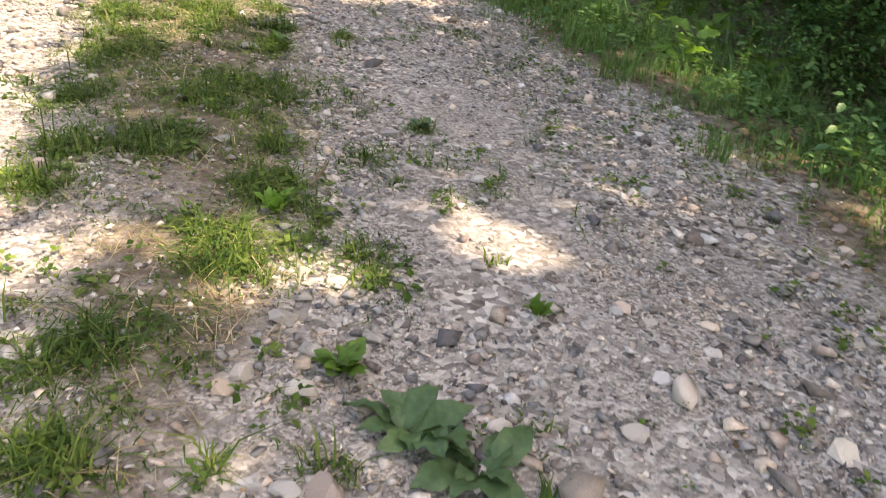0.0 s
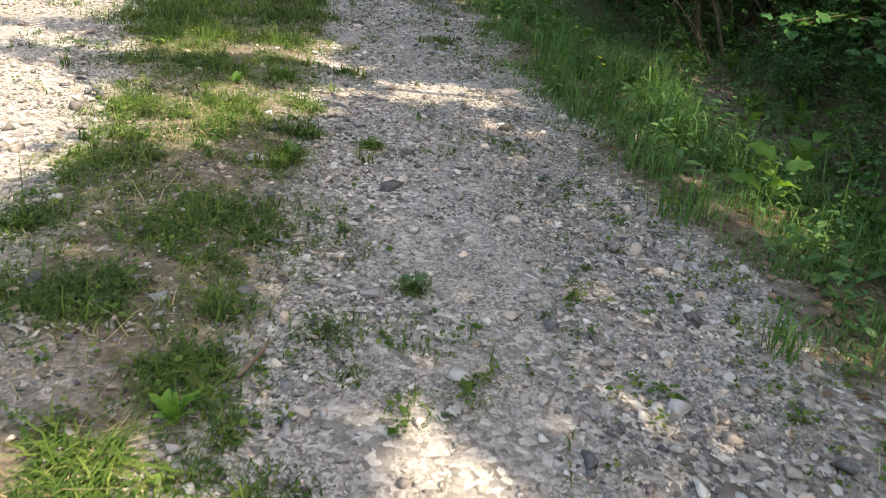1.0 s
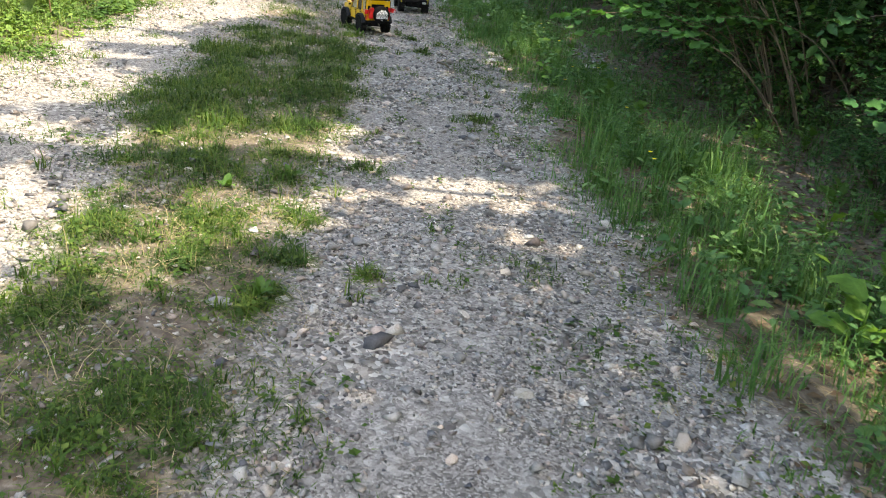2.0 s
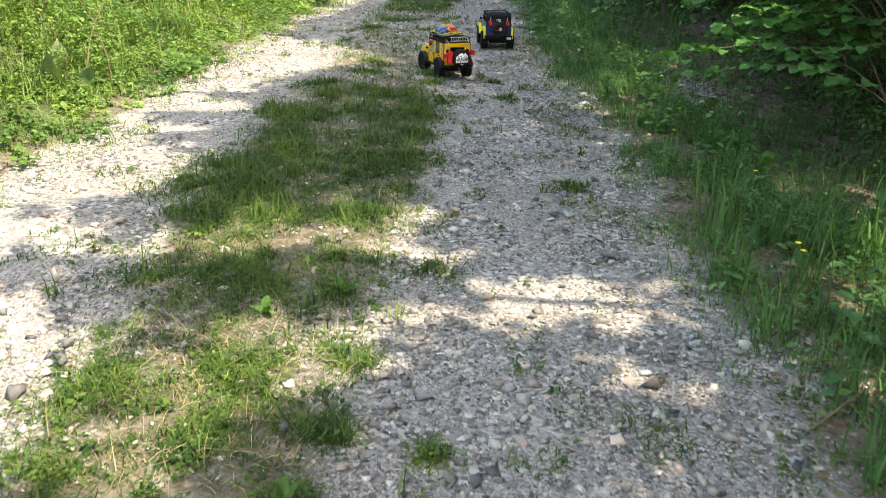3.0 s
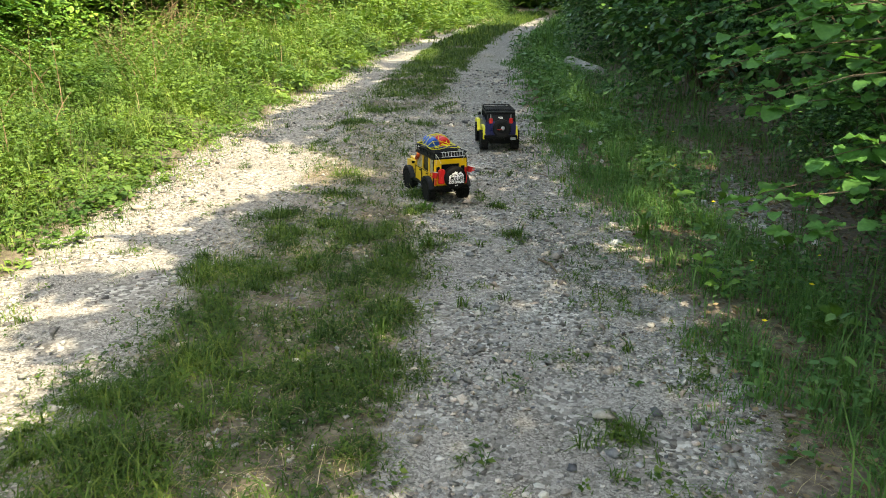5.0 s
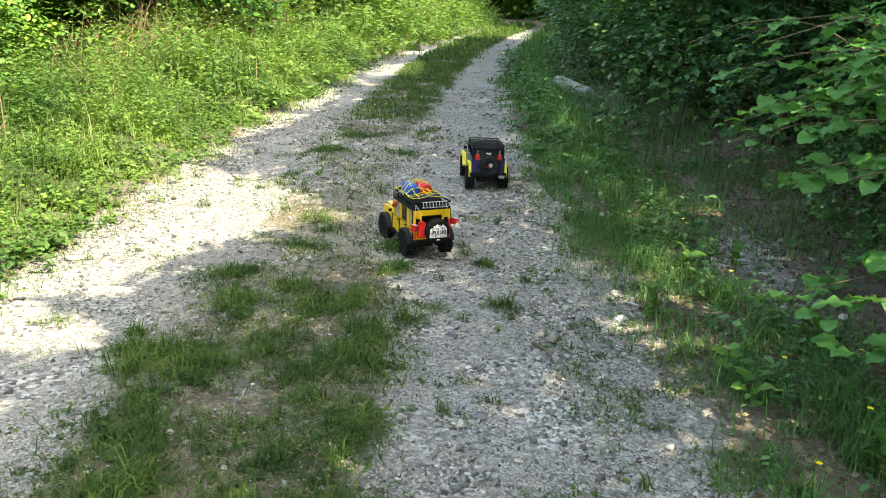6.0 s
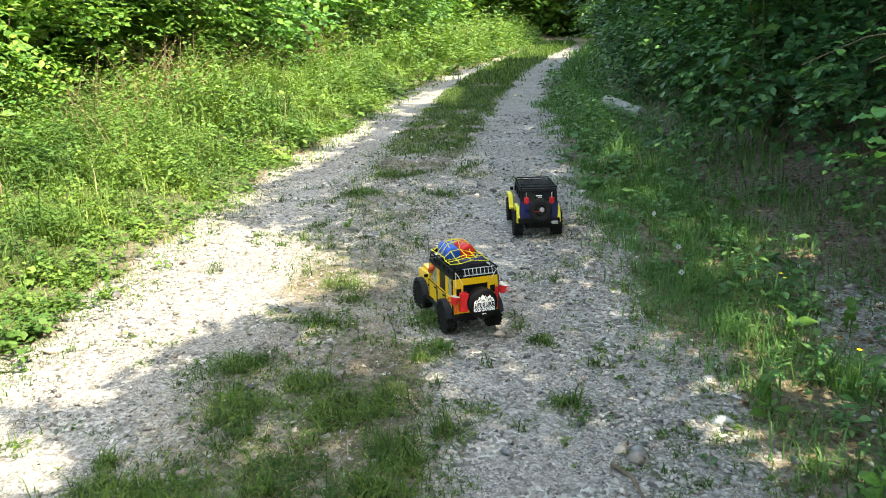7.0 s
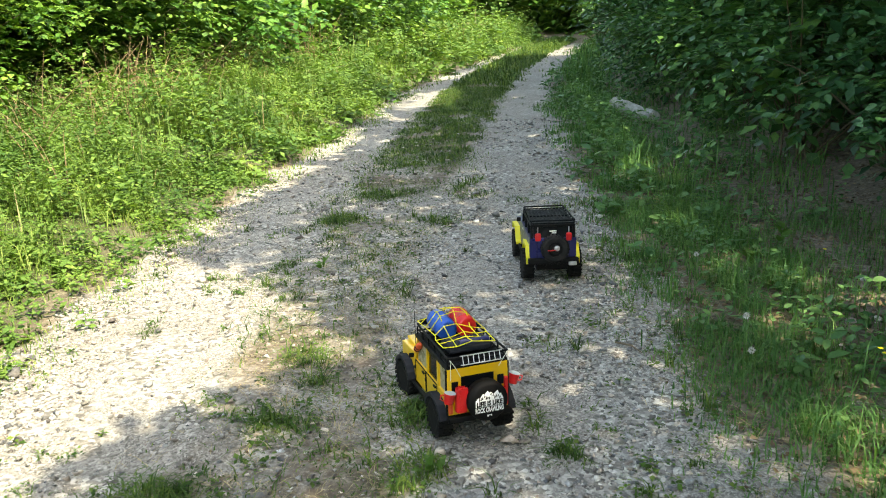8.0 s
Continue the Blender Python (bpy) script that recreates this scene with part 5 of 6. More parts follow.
def stick(a, c, rad, label):
    A, C = Vector(a), Vector(c)
    mid = (A + C) / 2 + Vector((0.01, 0.012, 0.004))
    ob = big("stick", *tubes([[(*A, rad), (*mid, rad * 0.9), (*C, rad * 0.5)]], 6), M_TWIG)
    return tagged(ob, label, "stick", "sticks on the track")


stick((-0.50, 5.80, 0.012), (-0.40, 5.66, 0.012), 0.006, "short brown stick lying on the gravel")
stick((0.70, 2.93, 0.012), (0.82, 3.08, 0.05), 0.003, "thin pale twig at the track's edge")
stick((-0.85, 7.45, 0.012), (-0.75, 7.38, 0.012), 0.004, "short brown stick lying on the gravel")
stick((0.05, 1.30, 0.012), (0.07, 1.40, 0.03), 0.004, "pale dry stalk standing among stones")


def dead_shrub(x, y, tall, n, seed):
    rr = random.Random(seed)
    root = new("dead_shrub")
    for k in range(n):
        a, l = rr.uniform(0, 6.28), tall * rr.uniform(0.5, 1.15)
        lean = rr.uniform(0.1, 0.7)
        sx, sy = rr.gauss(0, 0.22), rr.gauss(0, 0.22)
        p = [(sx + math.cos(a) * lean * l * t * t, sy + math.sin(a) * lean * l * t * t, l * t * (1 - 0.3 * lean * t) - 0.05, 0.006 * (1 - 0.8 * t)) for t in np.linspace(0, 1, 5)]
        big("branch", *tubes([p], 4), M_DEAD, root, True)
    placed(root, x, y)
    return tagged(root, "tangle of dry brown dead stalks", "dead shrub", "dead shrubs behind the verge")


M_DEAD = bark_material("dead_stalk", (0.16, 0.10, 0.06), (0.36, 0.26, 0.18))
for k, (dx, dy, dt, dn) in enumerate(((-5.9, 11.4, 0.8, 45), (-6.4, 12.5, 0.8, 40), (-7.0, 13.9, 0.9, 40), (-5.4, 10.0, 0.6, 30), (-8.0, 18.9, 1.2, 40), (-8.3, 17.0, 1.0, 30), (-7.4, 15.4, 0.8, 30), (-3.05, 5.2, 0.8, 4), (-4.5, 7.3, 0.6, 7), (-4.3, 8.4, 0.55, 6), (-4.9, 8.8, 0.7, 14), (-3.7, 6.2, 0.5, 5))):
    dead_shrub(dx, dy, dt, dn, 400 + k)

# ---- the two toy off-roaders ----
def paint(name, color, rough=0.35, metal=0.0, dirt=0.25, coat=0.0):
    """Paint, plastic or metal with fine grain and dust."""
    m, N, L, b = material(name, rough, metal, 0.5)
    tc = N.new("ShaderNodeTexCoord")
    n1 = noise_node(N, L, 35, 5, 0.65, tc.outputs["Object"])
    n2 = noise_node(N, L, 400, 2, 0.5, tc.outputs["Object"])
    r = ramp(N, [(0.45, (0, 0, 0)), (0.8, (dirt, dirt, dirt))])
    L.new(n1.outputs[0], r.inputs[0])
    L.new(mix(N, L, color, (0.32, 0.28, 0.23), r.outputs[0]), b.inputs["Base Color"])
    rr = ramp(N, [(0.3, (rough * 0.8,) * 3), (0.7, (min(1, rough * 1.5),) * 3)])
    L.new(n1.outputs[0], rr.inputs[0])
    L.new(rr.outputs[0], b.inputs["Roughness"])
    b.inputs["Coat Weight"].default_value = coat
    b.inputs["Specular IOR Level"].default_value = 0.12 if max(color) < 0.06 else 0.5
    bump(N, L, n2.outputs[0], 0.08, 0.0004, b)
    return m


M_YELLOW = paint("yellow_paint", (0.80, 0.46, 0.008), 0.35, 0, 0.12, 0.3)
M_LIME = paint("bright_yellow_plastic", (0.72, 0.62, 0.02), 0.4, 0, 0.15)
M_NAVY = paint("navy_paint", (0.009, 0.01275, 0.09), 0.3, 0, 0.02, 0.1)
M_BLACK = paint("black_plastic", (0.006, 0.006, 0.0065), 0.5, 0, 0.025)
M_TRIM = paint("grey_black_plastic", (0.016, 0.018, 0.024), 0.55, 0, 0.06)
M_TYRE = paint("tyre_rubber", (0.009, 0.009, 0.009), 0.8, 0, 0.07)
M_DUSTY = paint("dusty_rubber", (0.016, 0.016, 0.017), 0.85, 0, 0.08)
M_GLASS = paint("tinted_plastic_pane", (0.006, 0.007, 0.009), 0.15, 0, 0.02)
M_CLOUDY = paint("dusty_clear_pane", (0.34, 0.30, 0.20), 0.25, 0, 0.4)
M_RED = paint("red_plastic", (0.62, 0.012, 0.015), 0.3, 0, 0.08)
M_ORANGE = paint("orange_plastic", (0.75, 0.10, 0.03), 0.4, 0, 0.1)
M_BLUE = paint("blue_plastic", (0.004, 0.085, 0.44), 0.35, 0, 0.08)
M_NET = paint("yellow_cord", (0.75, 0.66, 0.03), 0.7, 0, 0.05)
M_ROPE = paint("white_cord", (0.75, 0.72, 0.66), 0.8, 0, 0.1)
M_WHITE = paint("white_print", (0.85, 0.85, 0.85), 0.6, 0, 0.05)
M_STEEL = paint("brushed_metal", (0.62, 0.62, 0.63), 0.35, 0.9, 0.1)
M_TIN = paint("grey_enamel", (0.45, 0.52, 0.55), 0.35, 0, 0.1)
M_COVER = paint("black_vinyl", (0.005, 0.005, 0.0055), 0.6, 0, 0.02)


def add_box(bm, size, loc, bevel=0.0, rot=(0, 0, 0)):
    geo = bmesh.ops.create_cube(bm, size=1, matrix=pose(*loc, *rot) @ Matrix.Diagonal((*size, 1)))
    if bevel:
        es = list({e for v in geo["verts"] for e in v.link_edges})
        bmesh.ops.bevel(bm, geom=es, offset=bevel, segments=2, profile=0.5, affect="EDGES")
    return bm


def box(size, loc, bevel=0.0, rot=(0, 0, 0)):
    return add_box(bmesh.new(), size, loc, bevel, rot)


def add_rod(bm, a, c, rad, n=8, rad2=None):
    a, c = Vector(a), Vector(c)
    q = (c - a).to_track_quat("Z", "Y").to_matrix().to_4x4()
    bmesh.ops.create_cone(bm, cap_ends=True, segments=n, radius1=rad, radius2=rad if rad2 is None else rad2, depth=(c - a).length, matrix=Matrix.Translation((a + c) / 2) @ q)
    return bm


def rod(a, c, rad, n=8, rad2=None):
    return add_rod(bmesh.new(), a, c, rad, n, rad2)


def lathe(profile, n=28, m=None):
    """Rows of (distance along x, radius) turned about the x axis."""
    bm = bmesh.new()
    rings = []
    for d, rad in profile:
        rings.append([bm.verts.new((d, rad * math.cos(2 * math.pi * k / n), rad * math.sin(2 * math.pi * k / n))) for k in range(n)])
    for a, c in zip(rings, rings[1:]):
        for k in range(n):
            bm.faces.new((a[k], a[(k + 1) % n], c[(k + 1) % n], c[k]))
    bm.faces.new(rings[0])
    bm.faces.new(rings[-1])
    bmesh.ops.recalc_face_normals(bm, faces=bm.faces)
    if m:
        bm.transform(m)
    return bm


def plate(points, x0, x1, bevel=0.0):
    """A side profile of (y, z) corners, as thick as from x0 to x1."""
    bm = bmesh.new()
    vs = [bm.verts.new((x0, y, z)) for y, z in points]
    f = bm.faces.new(vs)
    ext = bmesh.ops.extrude_face_region(bm, geom=[f])
    bmesh.ops.translate(bm, vec=(x1 - x0, 0, 0), verts=[g for g in ext["geom"] if isinstance(g, bmesh.types.BMVert)])
    bmesh.ops.recalc_face_normals(bm, faces=bm.faces)
    if bevel:
        bmesh.ops.bevel(bm, geom=bm.edges[:], offset=bevel, segments=2, profile=0.5, affect="EDGES")
    return bm


def wheel(parent, x, y, rad, wide, rim_mat, steer=0.0):
    hub = new("wheel")
    hub.parent = parent
    hub.matrix_basis = pose(x, y, rad, 0, 0, steer) @ Matrix.Rotation(0 if x > 0 else math.pi, 4, "Z")
    w = wide / 2
    bm = lathe([(-w * 0.9, rad * 0.56), (-w, rad * 0.72), (-w * 0.86, rad * 0.9), (-w * 0.55, rad * 0.95), (w * 0.55, rad * 0.95), (w * 0.86, rad * 0.9), (w, rad * 0.72), (w * 0.9, rad * 0.56)], 30)
    for k in range(22):
        a = 2 * math.pi * k / 22
        for s, off in ((-1, 0.0), (1, 0.5), (0, 0.25)):
            b = a + off * 2 * math.pi / 22
            add_box(bm, (w * (0.62 if s else 0.5), rad * 0.17, rad * 0.1), (0, 0, 0))
            vs = bm.verts[-8:]
            bmesh.ops.transform(bm, matrix=Matrix.Rotation(b, 4, "X") @ Matrix.Translation((s * w * 0.68, 0, rad * 0.955)) @ Matrix.Rotation(0.35 * s, 4, "Z"), verts=vs)
    part("tyre", bm, M_TYRE, hub, smooth=False)
    bm = lathe([(-w * 0.6, rad * 0.5), (w * 0.78, rad * 0.57), (w * 0.82, rad * 0.53), (w * 0.55, rad * 0.45), (w * 0.45, rad * 0.2), (w * 0.8, rad * 0.16), (w * 0.82, rad * 0.05)], 20)
    for k in range(6):
        a = 2 * math.pi * k / 6
        add_rod(bm, (w * 0.6, 0.15 * rad * math.cos(a), 0.15 * rad * math.sin(a)), (w * 0.66, 0.5 * rad * math.cos(a), 0.5 * rad * math.sin(a)), rad * 0.06, 6)
    part("rim", bm, rim_mat, hub, "dark beadlock rim" if rim_mat is M_BLACK else "silver rim")
    return hub


def lettering(text, size, width, mat, parent, place, bold):
    cu = bpy.data.curves.new("lettering", "FONT")
    cu.body, cu.size, cu.align_x, cu.extrude, cu.offset, cu.resolution_u = text, size, "CENTER", 0.0002, bold, 2
    tmp = new("lettering_source", cu)
    me = bpy.data.meshes.new_from_object(tmp)
    bpy.data.objects.remove(tmp)
    xs = [v.co.x for v in me.vertices]
    k = width / (max(xs) - min(xs))
    me.transform(Matrix.Diagonal((k, 1, 1, 1)))
    me.materials.clear()
    me.materials.append(mat)
    ob = new("lettering", me)
    ob.parent = parent
    ob.matrix_basis = place
    return ob


def chassis(root, half, wb, rad):
    part("chassis_rail", box((0.012, wb + 0.13, 0.018), (-0.03, 0, rad + 0.012), 0.002), M_BLACK, root)
    part("chassis_rail", box((0.012, wb + 0.13, 0.018), (0.03, 0, rad + 0.012), 0.002), M_BLACK, root)
    for y in (-wb / 2, wb / 2):
        bm = rod((-half + 0.03, y, rad), (half - 0.03, y, rad), 0.009, 10)
        bmesh.ops.create_uvsphere(bm, u_segments=10, v_segments=8, radius=0.017, matrix=Matrix.Translation((0.012, y, rad)))
        part("axle", bm, M_BLACK, root)
        for s in (-1, 1):
            part("shock_absorber", rod((s * 0.06, y, rad + 0.005), (s * 0.045, y + 0.02, rad + 0.06), 0.006, 8), M_STEEL, root)


def yellow_car():
    root = new("toy_off_roader")
    rad, wb = 0.057, 0.30
    chassis(root, 0.115, wb, rad)
    for x in (-1, 1):
        for y in (-1, 1):
            wheel(root, x * 0.094, y * wb / 2, rad, 0.044, M_BLACK, 8 if y > 0 else 0)
    r0, bx, belt, roof = -0.218, 0.092, 0.150, 0.236
    side = [(r0, 0.092), (-0.205, 0.092), (-0.198, 0.112), (-0.175, 0.128), (-0.125, 0.128), (-0.102, 0.112), (-0.085, 0.078), (0.072, 0.078), (0.09, 0.112), (0.115, 0.130),
            (0.178, 0.130), (0.20, 0.112), (0.212, 0.105), (0.212, 0.160), (0.085, 0.168), (0.075, belt), (r0, belt)]
    body = part("body", plate(side, -bx, bx, 0.0016), M_YELLOW, root, "glossy yellow body shell")
    part("hood", box((0.15, 0.125, 0.012), (0, 0.147, 0.168), 0.004, (1.5, 0, 0)), M_YELLOW, root)
    part("grille", box((0.11, 0.006, 0.045), (0, 0.214, 0.132), 0.002), M_BLACK, root, "black grille")
    for s in (-1, 1):
        part("headlight", lathe([(0, 0.013), (0.004, 0.014), (0.006, 0.008)], 16, pose(s * 0.07, 0.212, 0.137, 0, 0, 90)), M_WHITE, root, "clear round headlight")
        part("roof_rail", box((0.010, 0.275, 0.010), (s * 0.087, -0.08, 0.229), 0.003), M_BLACK, root)
        for nm, y0, y1, w in (("front_pillar", 0.079, 0.050, 0.010), ("middle_pillar", -0.032, -0.036, 0.014), ("rear_pillar", -0.13, -0.132, 0.014)):
            part(nm, plate([(y0, belt - 0.002), (y0 - w, belt - 0.002), (y1 - w, 0.228), (y1, 0.228)], s * 0.091, s * 0.082, 0.001), M_YELLOW, root)
        part("side_window", plate([(0.064, belt), (-0.034, belt), (-0.038, 0.224), (0.040, 0.224)], s * 0.0855, s * 0.0835), M_CLOUDY, root, "dusty see-through side pane")
        part("side_window", plate([(-0.046, belt), (-0.132, belt), (-0.132, 0.224), (-0.048, 0.224)], s * 0.0855, s * 0.0835), M_GLASS, root)
        part("side_window", plate([(-0.146, belt), (-0.205, belt), (-0.205, 0.224), (-0.146, 0.224)], s * 0.0855, s * 0.0835), M_CLOUDY, root, "dusty see-through side pane")
        for y, w in ((0.02, 0.098), (-0.085, 0.098)):
            bm = box((0.003, w, 0.003), (s * 0.0932, y, 0.150), 0.0008)
            for e in (-1, 1):
                add_box(bm, (0.003, 0.002, 0.066), (s * 0.0925, y + e * w / 2, 0.117))
            part("door_seam", bm, M_BLACK, root)
            part("door_handle", box((0.005, 0.018, 0.006), (s * 0.095, y - 0.034, 0.139), 0.001), M_BLACK, root)
            part("hinge", box((0.005, 0.008, 0.008), (s * 0.095, y + 0.048, 0.125), 0.001), M_BLACK, root)
        part("rock_slider", rod((s * 0.098, -0.09, 0.072), (s * 0.098, 0.085, 0.072), 0.006, 8), M_BLACK, root)
        for y in (-wb / 2, wb / 2):
            arc = [(y + 0.072 * math.cos(a), rad + 0.012 + 0.064 * math.sin(a)) for a in np.linspace(0.15, math.pi - 0.15, 9)]
            arc += [(y + 0.060 * math.cos(a), rad + 0.008 + 0.056 * math.sin(a)) for a in np.linspace(math.pi - 0.15, 0.15, 9)]
            part("fender_flare", plate(arc, s * 0.088, s * 0.116, 0.001), M_TRIM, root, "dull black fender flare")
        part("mirror", box((0.016, 0.006, 0.014), (s * 0.106, 0.066, 0.166), 0.002), M_BLACK, root)
        part("tail_light", box((0.012, 0.012, 0.086 if s > 0 else 0.03), (s * 0.084, r0 - 0.004, 0.140 if s > 0 else 0.112), 0.003), M_RED if s > 0 else M_ORANGE, root, "red tail light")
        part("corner_guard", rod((s * 0.0925, r0 + 0.002, 0.092), (s * 0.0925, r0 + 0.002, 0.228), 0.0035, 8), M_BLACK, root)
        part("bolt", rod((s * 0.08, r0 - 0.001, 0.099), (s * 0.08, r0 - 0.004, 0.099), 0.003, 8), M_STEEL, root)
        part("rear_quarter_pane", box((0.020, 0.004, 0.030), (s * 0.0685, r0 - 0.001, 0.176), 0.001), M_GLASS, root)
    part("windscreen", plate([(0.078, 0.156), (0.074, 0.156), (0.046, 0.226), (0.050, 0.226)], -0.08, 0.08), M_GLASS, root)
    part("roof", box((0.184, 0.285, 0.012), (0, -0.078, roof - 0.004), 0.005), M_BLACK, root, "black roof panel")
    part("rear_header", box((0.182, 0.010, 0.030), (0, r0 + 0.003, 0.217), 0.003), M_YELLOW, root)
    for s in (-1, 1):
        part("rear_post", box((0.042, 0.010, 0.078), (s * 0.0705, r0 + 0.003, 0.168), 0.002), M_YELLOW, root)
    part("rear_window", box((0.102, 0.004, 0.062), (0, r0 + 0.004, 0.172), 0.001), M_GLASS, root)
    part("tailgate", box((0.180, 0.008, 0.044), (0, r0 - 0.001, 0.114), 0.002), M_YELLOW, root)
    bm = box((0.19, 0.018, 0.016), (0, r0 - 0.012, 0.083), 0.003)
    for s in (-1, 1):
        add_box(bm, (0.02, 0.02, 0.012), (s * 0.075, r0 - 0.002, 0.075), 0.002)
    part("rear_bumper", bm, M_BLACK, root)
    part("front_bumper", box((0.19, 0.02, 0.022), (0, 0.236, 0.095), 0.004), M_BLACK, root)
    part("fuel_tank", box((0.11, 0.06, 0.04), (0, r0 + 0.055, 0.066), 0.006), M_BLACK, root)
    part("gearbox", box((0.06, 0.16, 0.03), (0, 0.0, 0.062), 0.006), M_BLACK, root)
    part("tow_hitch", rod((0.005, r0 - 0.015, 0.07), (0.005, r0 - 0.034, 0.064), 0.004, 8), M_STEEL, root, "small bright tow hitch")
    part("antenna", rod((-0.087, 0.075, 0.168), (-0.098, 0.045, 0.345), 0.0016, 6, 0.0006), M_BLACK, root, "thin black whip antenna")
    spare = new("spare_wheel")
    spare.parent = root
    spare.matrix_basis = pose(0.012, r0 - 0.032, 0.138, 0, 0, 0)
    part("cover", lathe([(-0.022, 0.050), (-0.020, 0.056), (0.010, 0.0595), (0.019, 0.057), (0.0235, 0.050), (0.0245, 0.030), (0.0247, 0.004)], 40, Matrix.Rotation(-math.pi / 2, 4, "Z")), M_COVER, spare, "black vinyl wheel cover with white print", True)
    pts = [(-0.041, -0.010), (-0.041, 0.010), (-0.033, 0.019), (-0.028, 0.017), (-0.019, 0.030), (-0.014, 0.027), (-0.006, 0.037), (0.001, 0.030), (0.005, 0.033), (0.012, 0.024), (0.017, 0.029), (0.024, 0.034), (0.030, 0.022),
           (0.034, 0.024), (0.041, 0.010), (0.041, -0.010)]
    bm = bmesh.new()
    f = bm.faces.new([bm.verts.new((px, -0.0252, pz)) for px, pz in pts])
    bmesh.ops.extrude_face_region(bm, geom=[f])
    bmesh.ops.translate(bm, vec=(0, -0.0004, 0), verts=list(f.verts))
    part("mountain_print", bm, M_WHITE, spare, "white mountain print")
    bm = bmesh.new()
    rr = random.Random(4)
    for k in range(13):
        px = -0.03 + 0.005 * k + rr.uniform(-0.001, 0.001)
        top = 0.010 + 0.016 * rr.random() * (1 - abs(px) / 0.045)
        vs = [bm.verts.new((px + a, -0.0260, top + b)) for a, b in ((0, 0.009), (0.0022, 0.002), (0.0008, -0.002), (-0.0022, -0.001))]
        bm.faces.new(vs)
    part("crag_print", bm, M_COVER, spare)
    face = pose(0, -0.0262, 0, 90, 0, 0)
    lettering("LIFE IS LIKE", 0.020, 0.077, M_COVER, spare, face @ Matrix.Translation((0, -0.0075, 0)), 0.001)
    lettering("ROCK CRAWLING", 0.020, 0.084, M_WHITE, spare, face @ Matrix.Translation((0, -0.0265, -0.0006)), 0.0009)
    bm = box((0.004, 0.0008, 0.005), (-0.005, -0.0256, -0.038))
    add_box(bm, (0.009, 0.0008, 0.0018), (0.002, -0.0256, -0.0365))
    add_box(bm, (0.002, 0.0008, 0.005), (0.006, -0.0256, -0.0385))
    part("badge_print", bm, M_WHITE, spare)
    # roof rack
    rack = new("roof_rack")
    rack.parent = root
    z0, z1 = 0.246, 0.262
    for s in (-1, 1):
        part("rack_rail", rod((s * 0.088, -0.222, z1), (s * 0.082, 0.068, z1 + 0.002), 0.0035, 8), M_BLACK, rack)
        part("rack_rail", rod((s * 0.086, -0.218, z0), (s * 0.080, 0.060, z0), 0.0028, 8), M_BLACK, rack)
        for k in range(6):
            yy = -0.215 + k * 0.054
            part("rack_foot", rod((s * 0.086, yy, 0.236), (s * 0.087, yy, z1), 0.0025, 6), M_BLACK, rack)
    for k in range(9):
        yy = -0.216 + k * 0.0345
        part("rack_bar", rod((-0.085, yy, z0), (0.085, yy, z0), 0.0025, 6), M_BLACK, rack)
    part("rack_rail", rod((-0.088, -0.222, z1), (0.088, -0.222, z1), 0.0035, 8), M_BLACK, rack)
    part("rack_rail", rod((-0.082, 0.068, z1), (0.082, 0.068, z1), 0.0035, 8), M_BLACK, rack)
    part("light_bar", box((0.14, 0.016, 0.014), (0, 0.074, 0.268), 0.004), M_BLACK, rack)
    return tagged(root, "yellow toy off-roader with loaded roof rack standing on the gravel", "toy car")


def barrel(mat, label):
    """A lying keg with a rounded shoulder, a rim and a cap."""
    root = new("cargo_barrel")
    prof = [(-0.055, 0.020), (-0.055, 0.027), (-0.050, 0.0305), (-0.030, 0.0315), (-0.028, 0.0325), (-0.024, 0.0325), (-0.022, 0.0315), (0.018, 0.0315), (0.020, 0.0325), (0.024, 0.0325), (0.026, 0.0315), (0.042, 0.030), (0.052, 0.024), (0.056, 0.014)]
    part("keg", lathe(prof, 26, Matrix.Rotation(math.pi / 2, 4, "Z")), mat, root, smooth=True)
    part("cap", lathe([(0.056, 0.012), (0.063, 0.012), (0.064, 0.010)], 16, Matrix.Rotation(math.pi / 2, 4, "Z")), mat, root)
    return tagged(root, label, "barrel", "barrels on the roof rack")


def cargo_net():
    def top(x, y):
        d = 0.274 + 0.0
        for cx, cy, hy, hh in ((-0.030, -0.005, 0.062, 0.046), (0.032, -0.005, 0.062, 0.046), (0.0, -0.13, 0.05, 0.014)):
            d += hh * math.exp(-((x - cx) / 0.036) ** 4) * math.exp(-((y - cy) / hy) ** 4)
        return d

    root = new("cargo_net")
    rr = random.Random(8)
    xs = [-0.078 + 0.039 * k for k in range(5)]
    ys = [-0.172 + 0.0345 * k for k in range(8)]
    jit = {(i, j): (rr.uniform(-0.005, 0.005), rr.uniform(-0.006, 0.006)) for i in range(5) for j in range(8)}

    def knot(i, j):
        px, py = xs[i] + jit[i, j][0], ys[j] + jit[i, j][1]
        return (px, py, max(top(px, py), 0.268))
    for i in range(5):
        part("net_cord", _tube_bm([knot(i, j) for j in range(8)], 0.0014), M_NET, root)
    for j in range(8):
        part("net_cord", _tube_bm([knot(i, j) for i in range(5)], 0.0014), M_NET, root)
    return tagged(root, "yellow knotted cord net stretched over the roof load", "cargo net")


def _tube_bm(points, rad, n=5):
    fine = []
    for a, c in zip(points, points[1:]):
        for t in (0, 0.5):
            p = Vector(a).lerp(Vector(c), t)
            fine.append((p.x, p.y, p.z, rad))
    fine.append((*points[-1], rad))
    V, F = tubes([fine], n)
    bm = bmesh.new()
    vs = [bm.verts.new(v) for v in V]
    for f in F:
        bm.faces.new([vs[k] for k in f])
    return bm


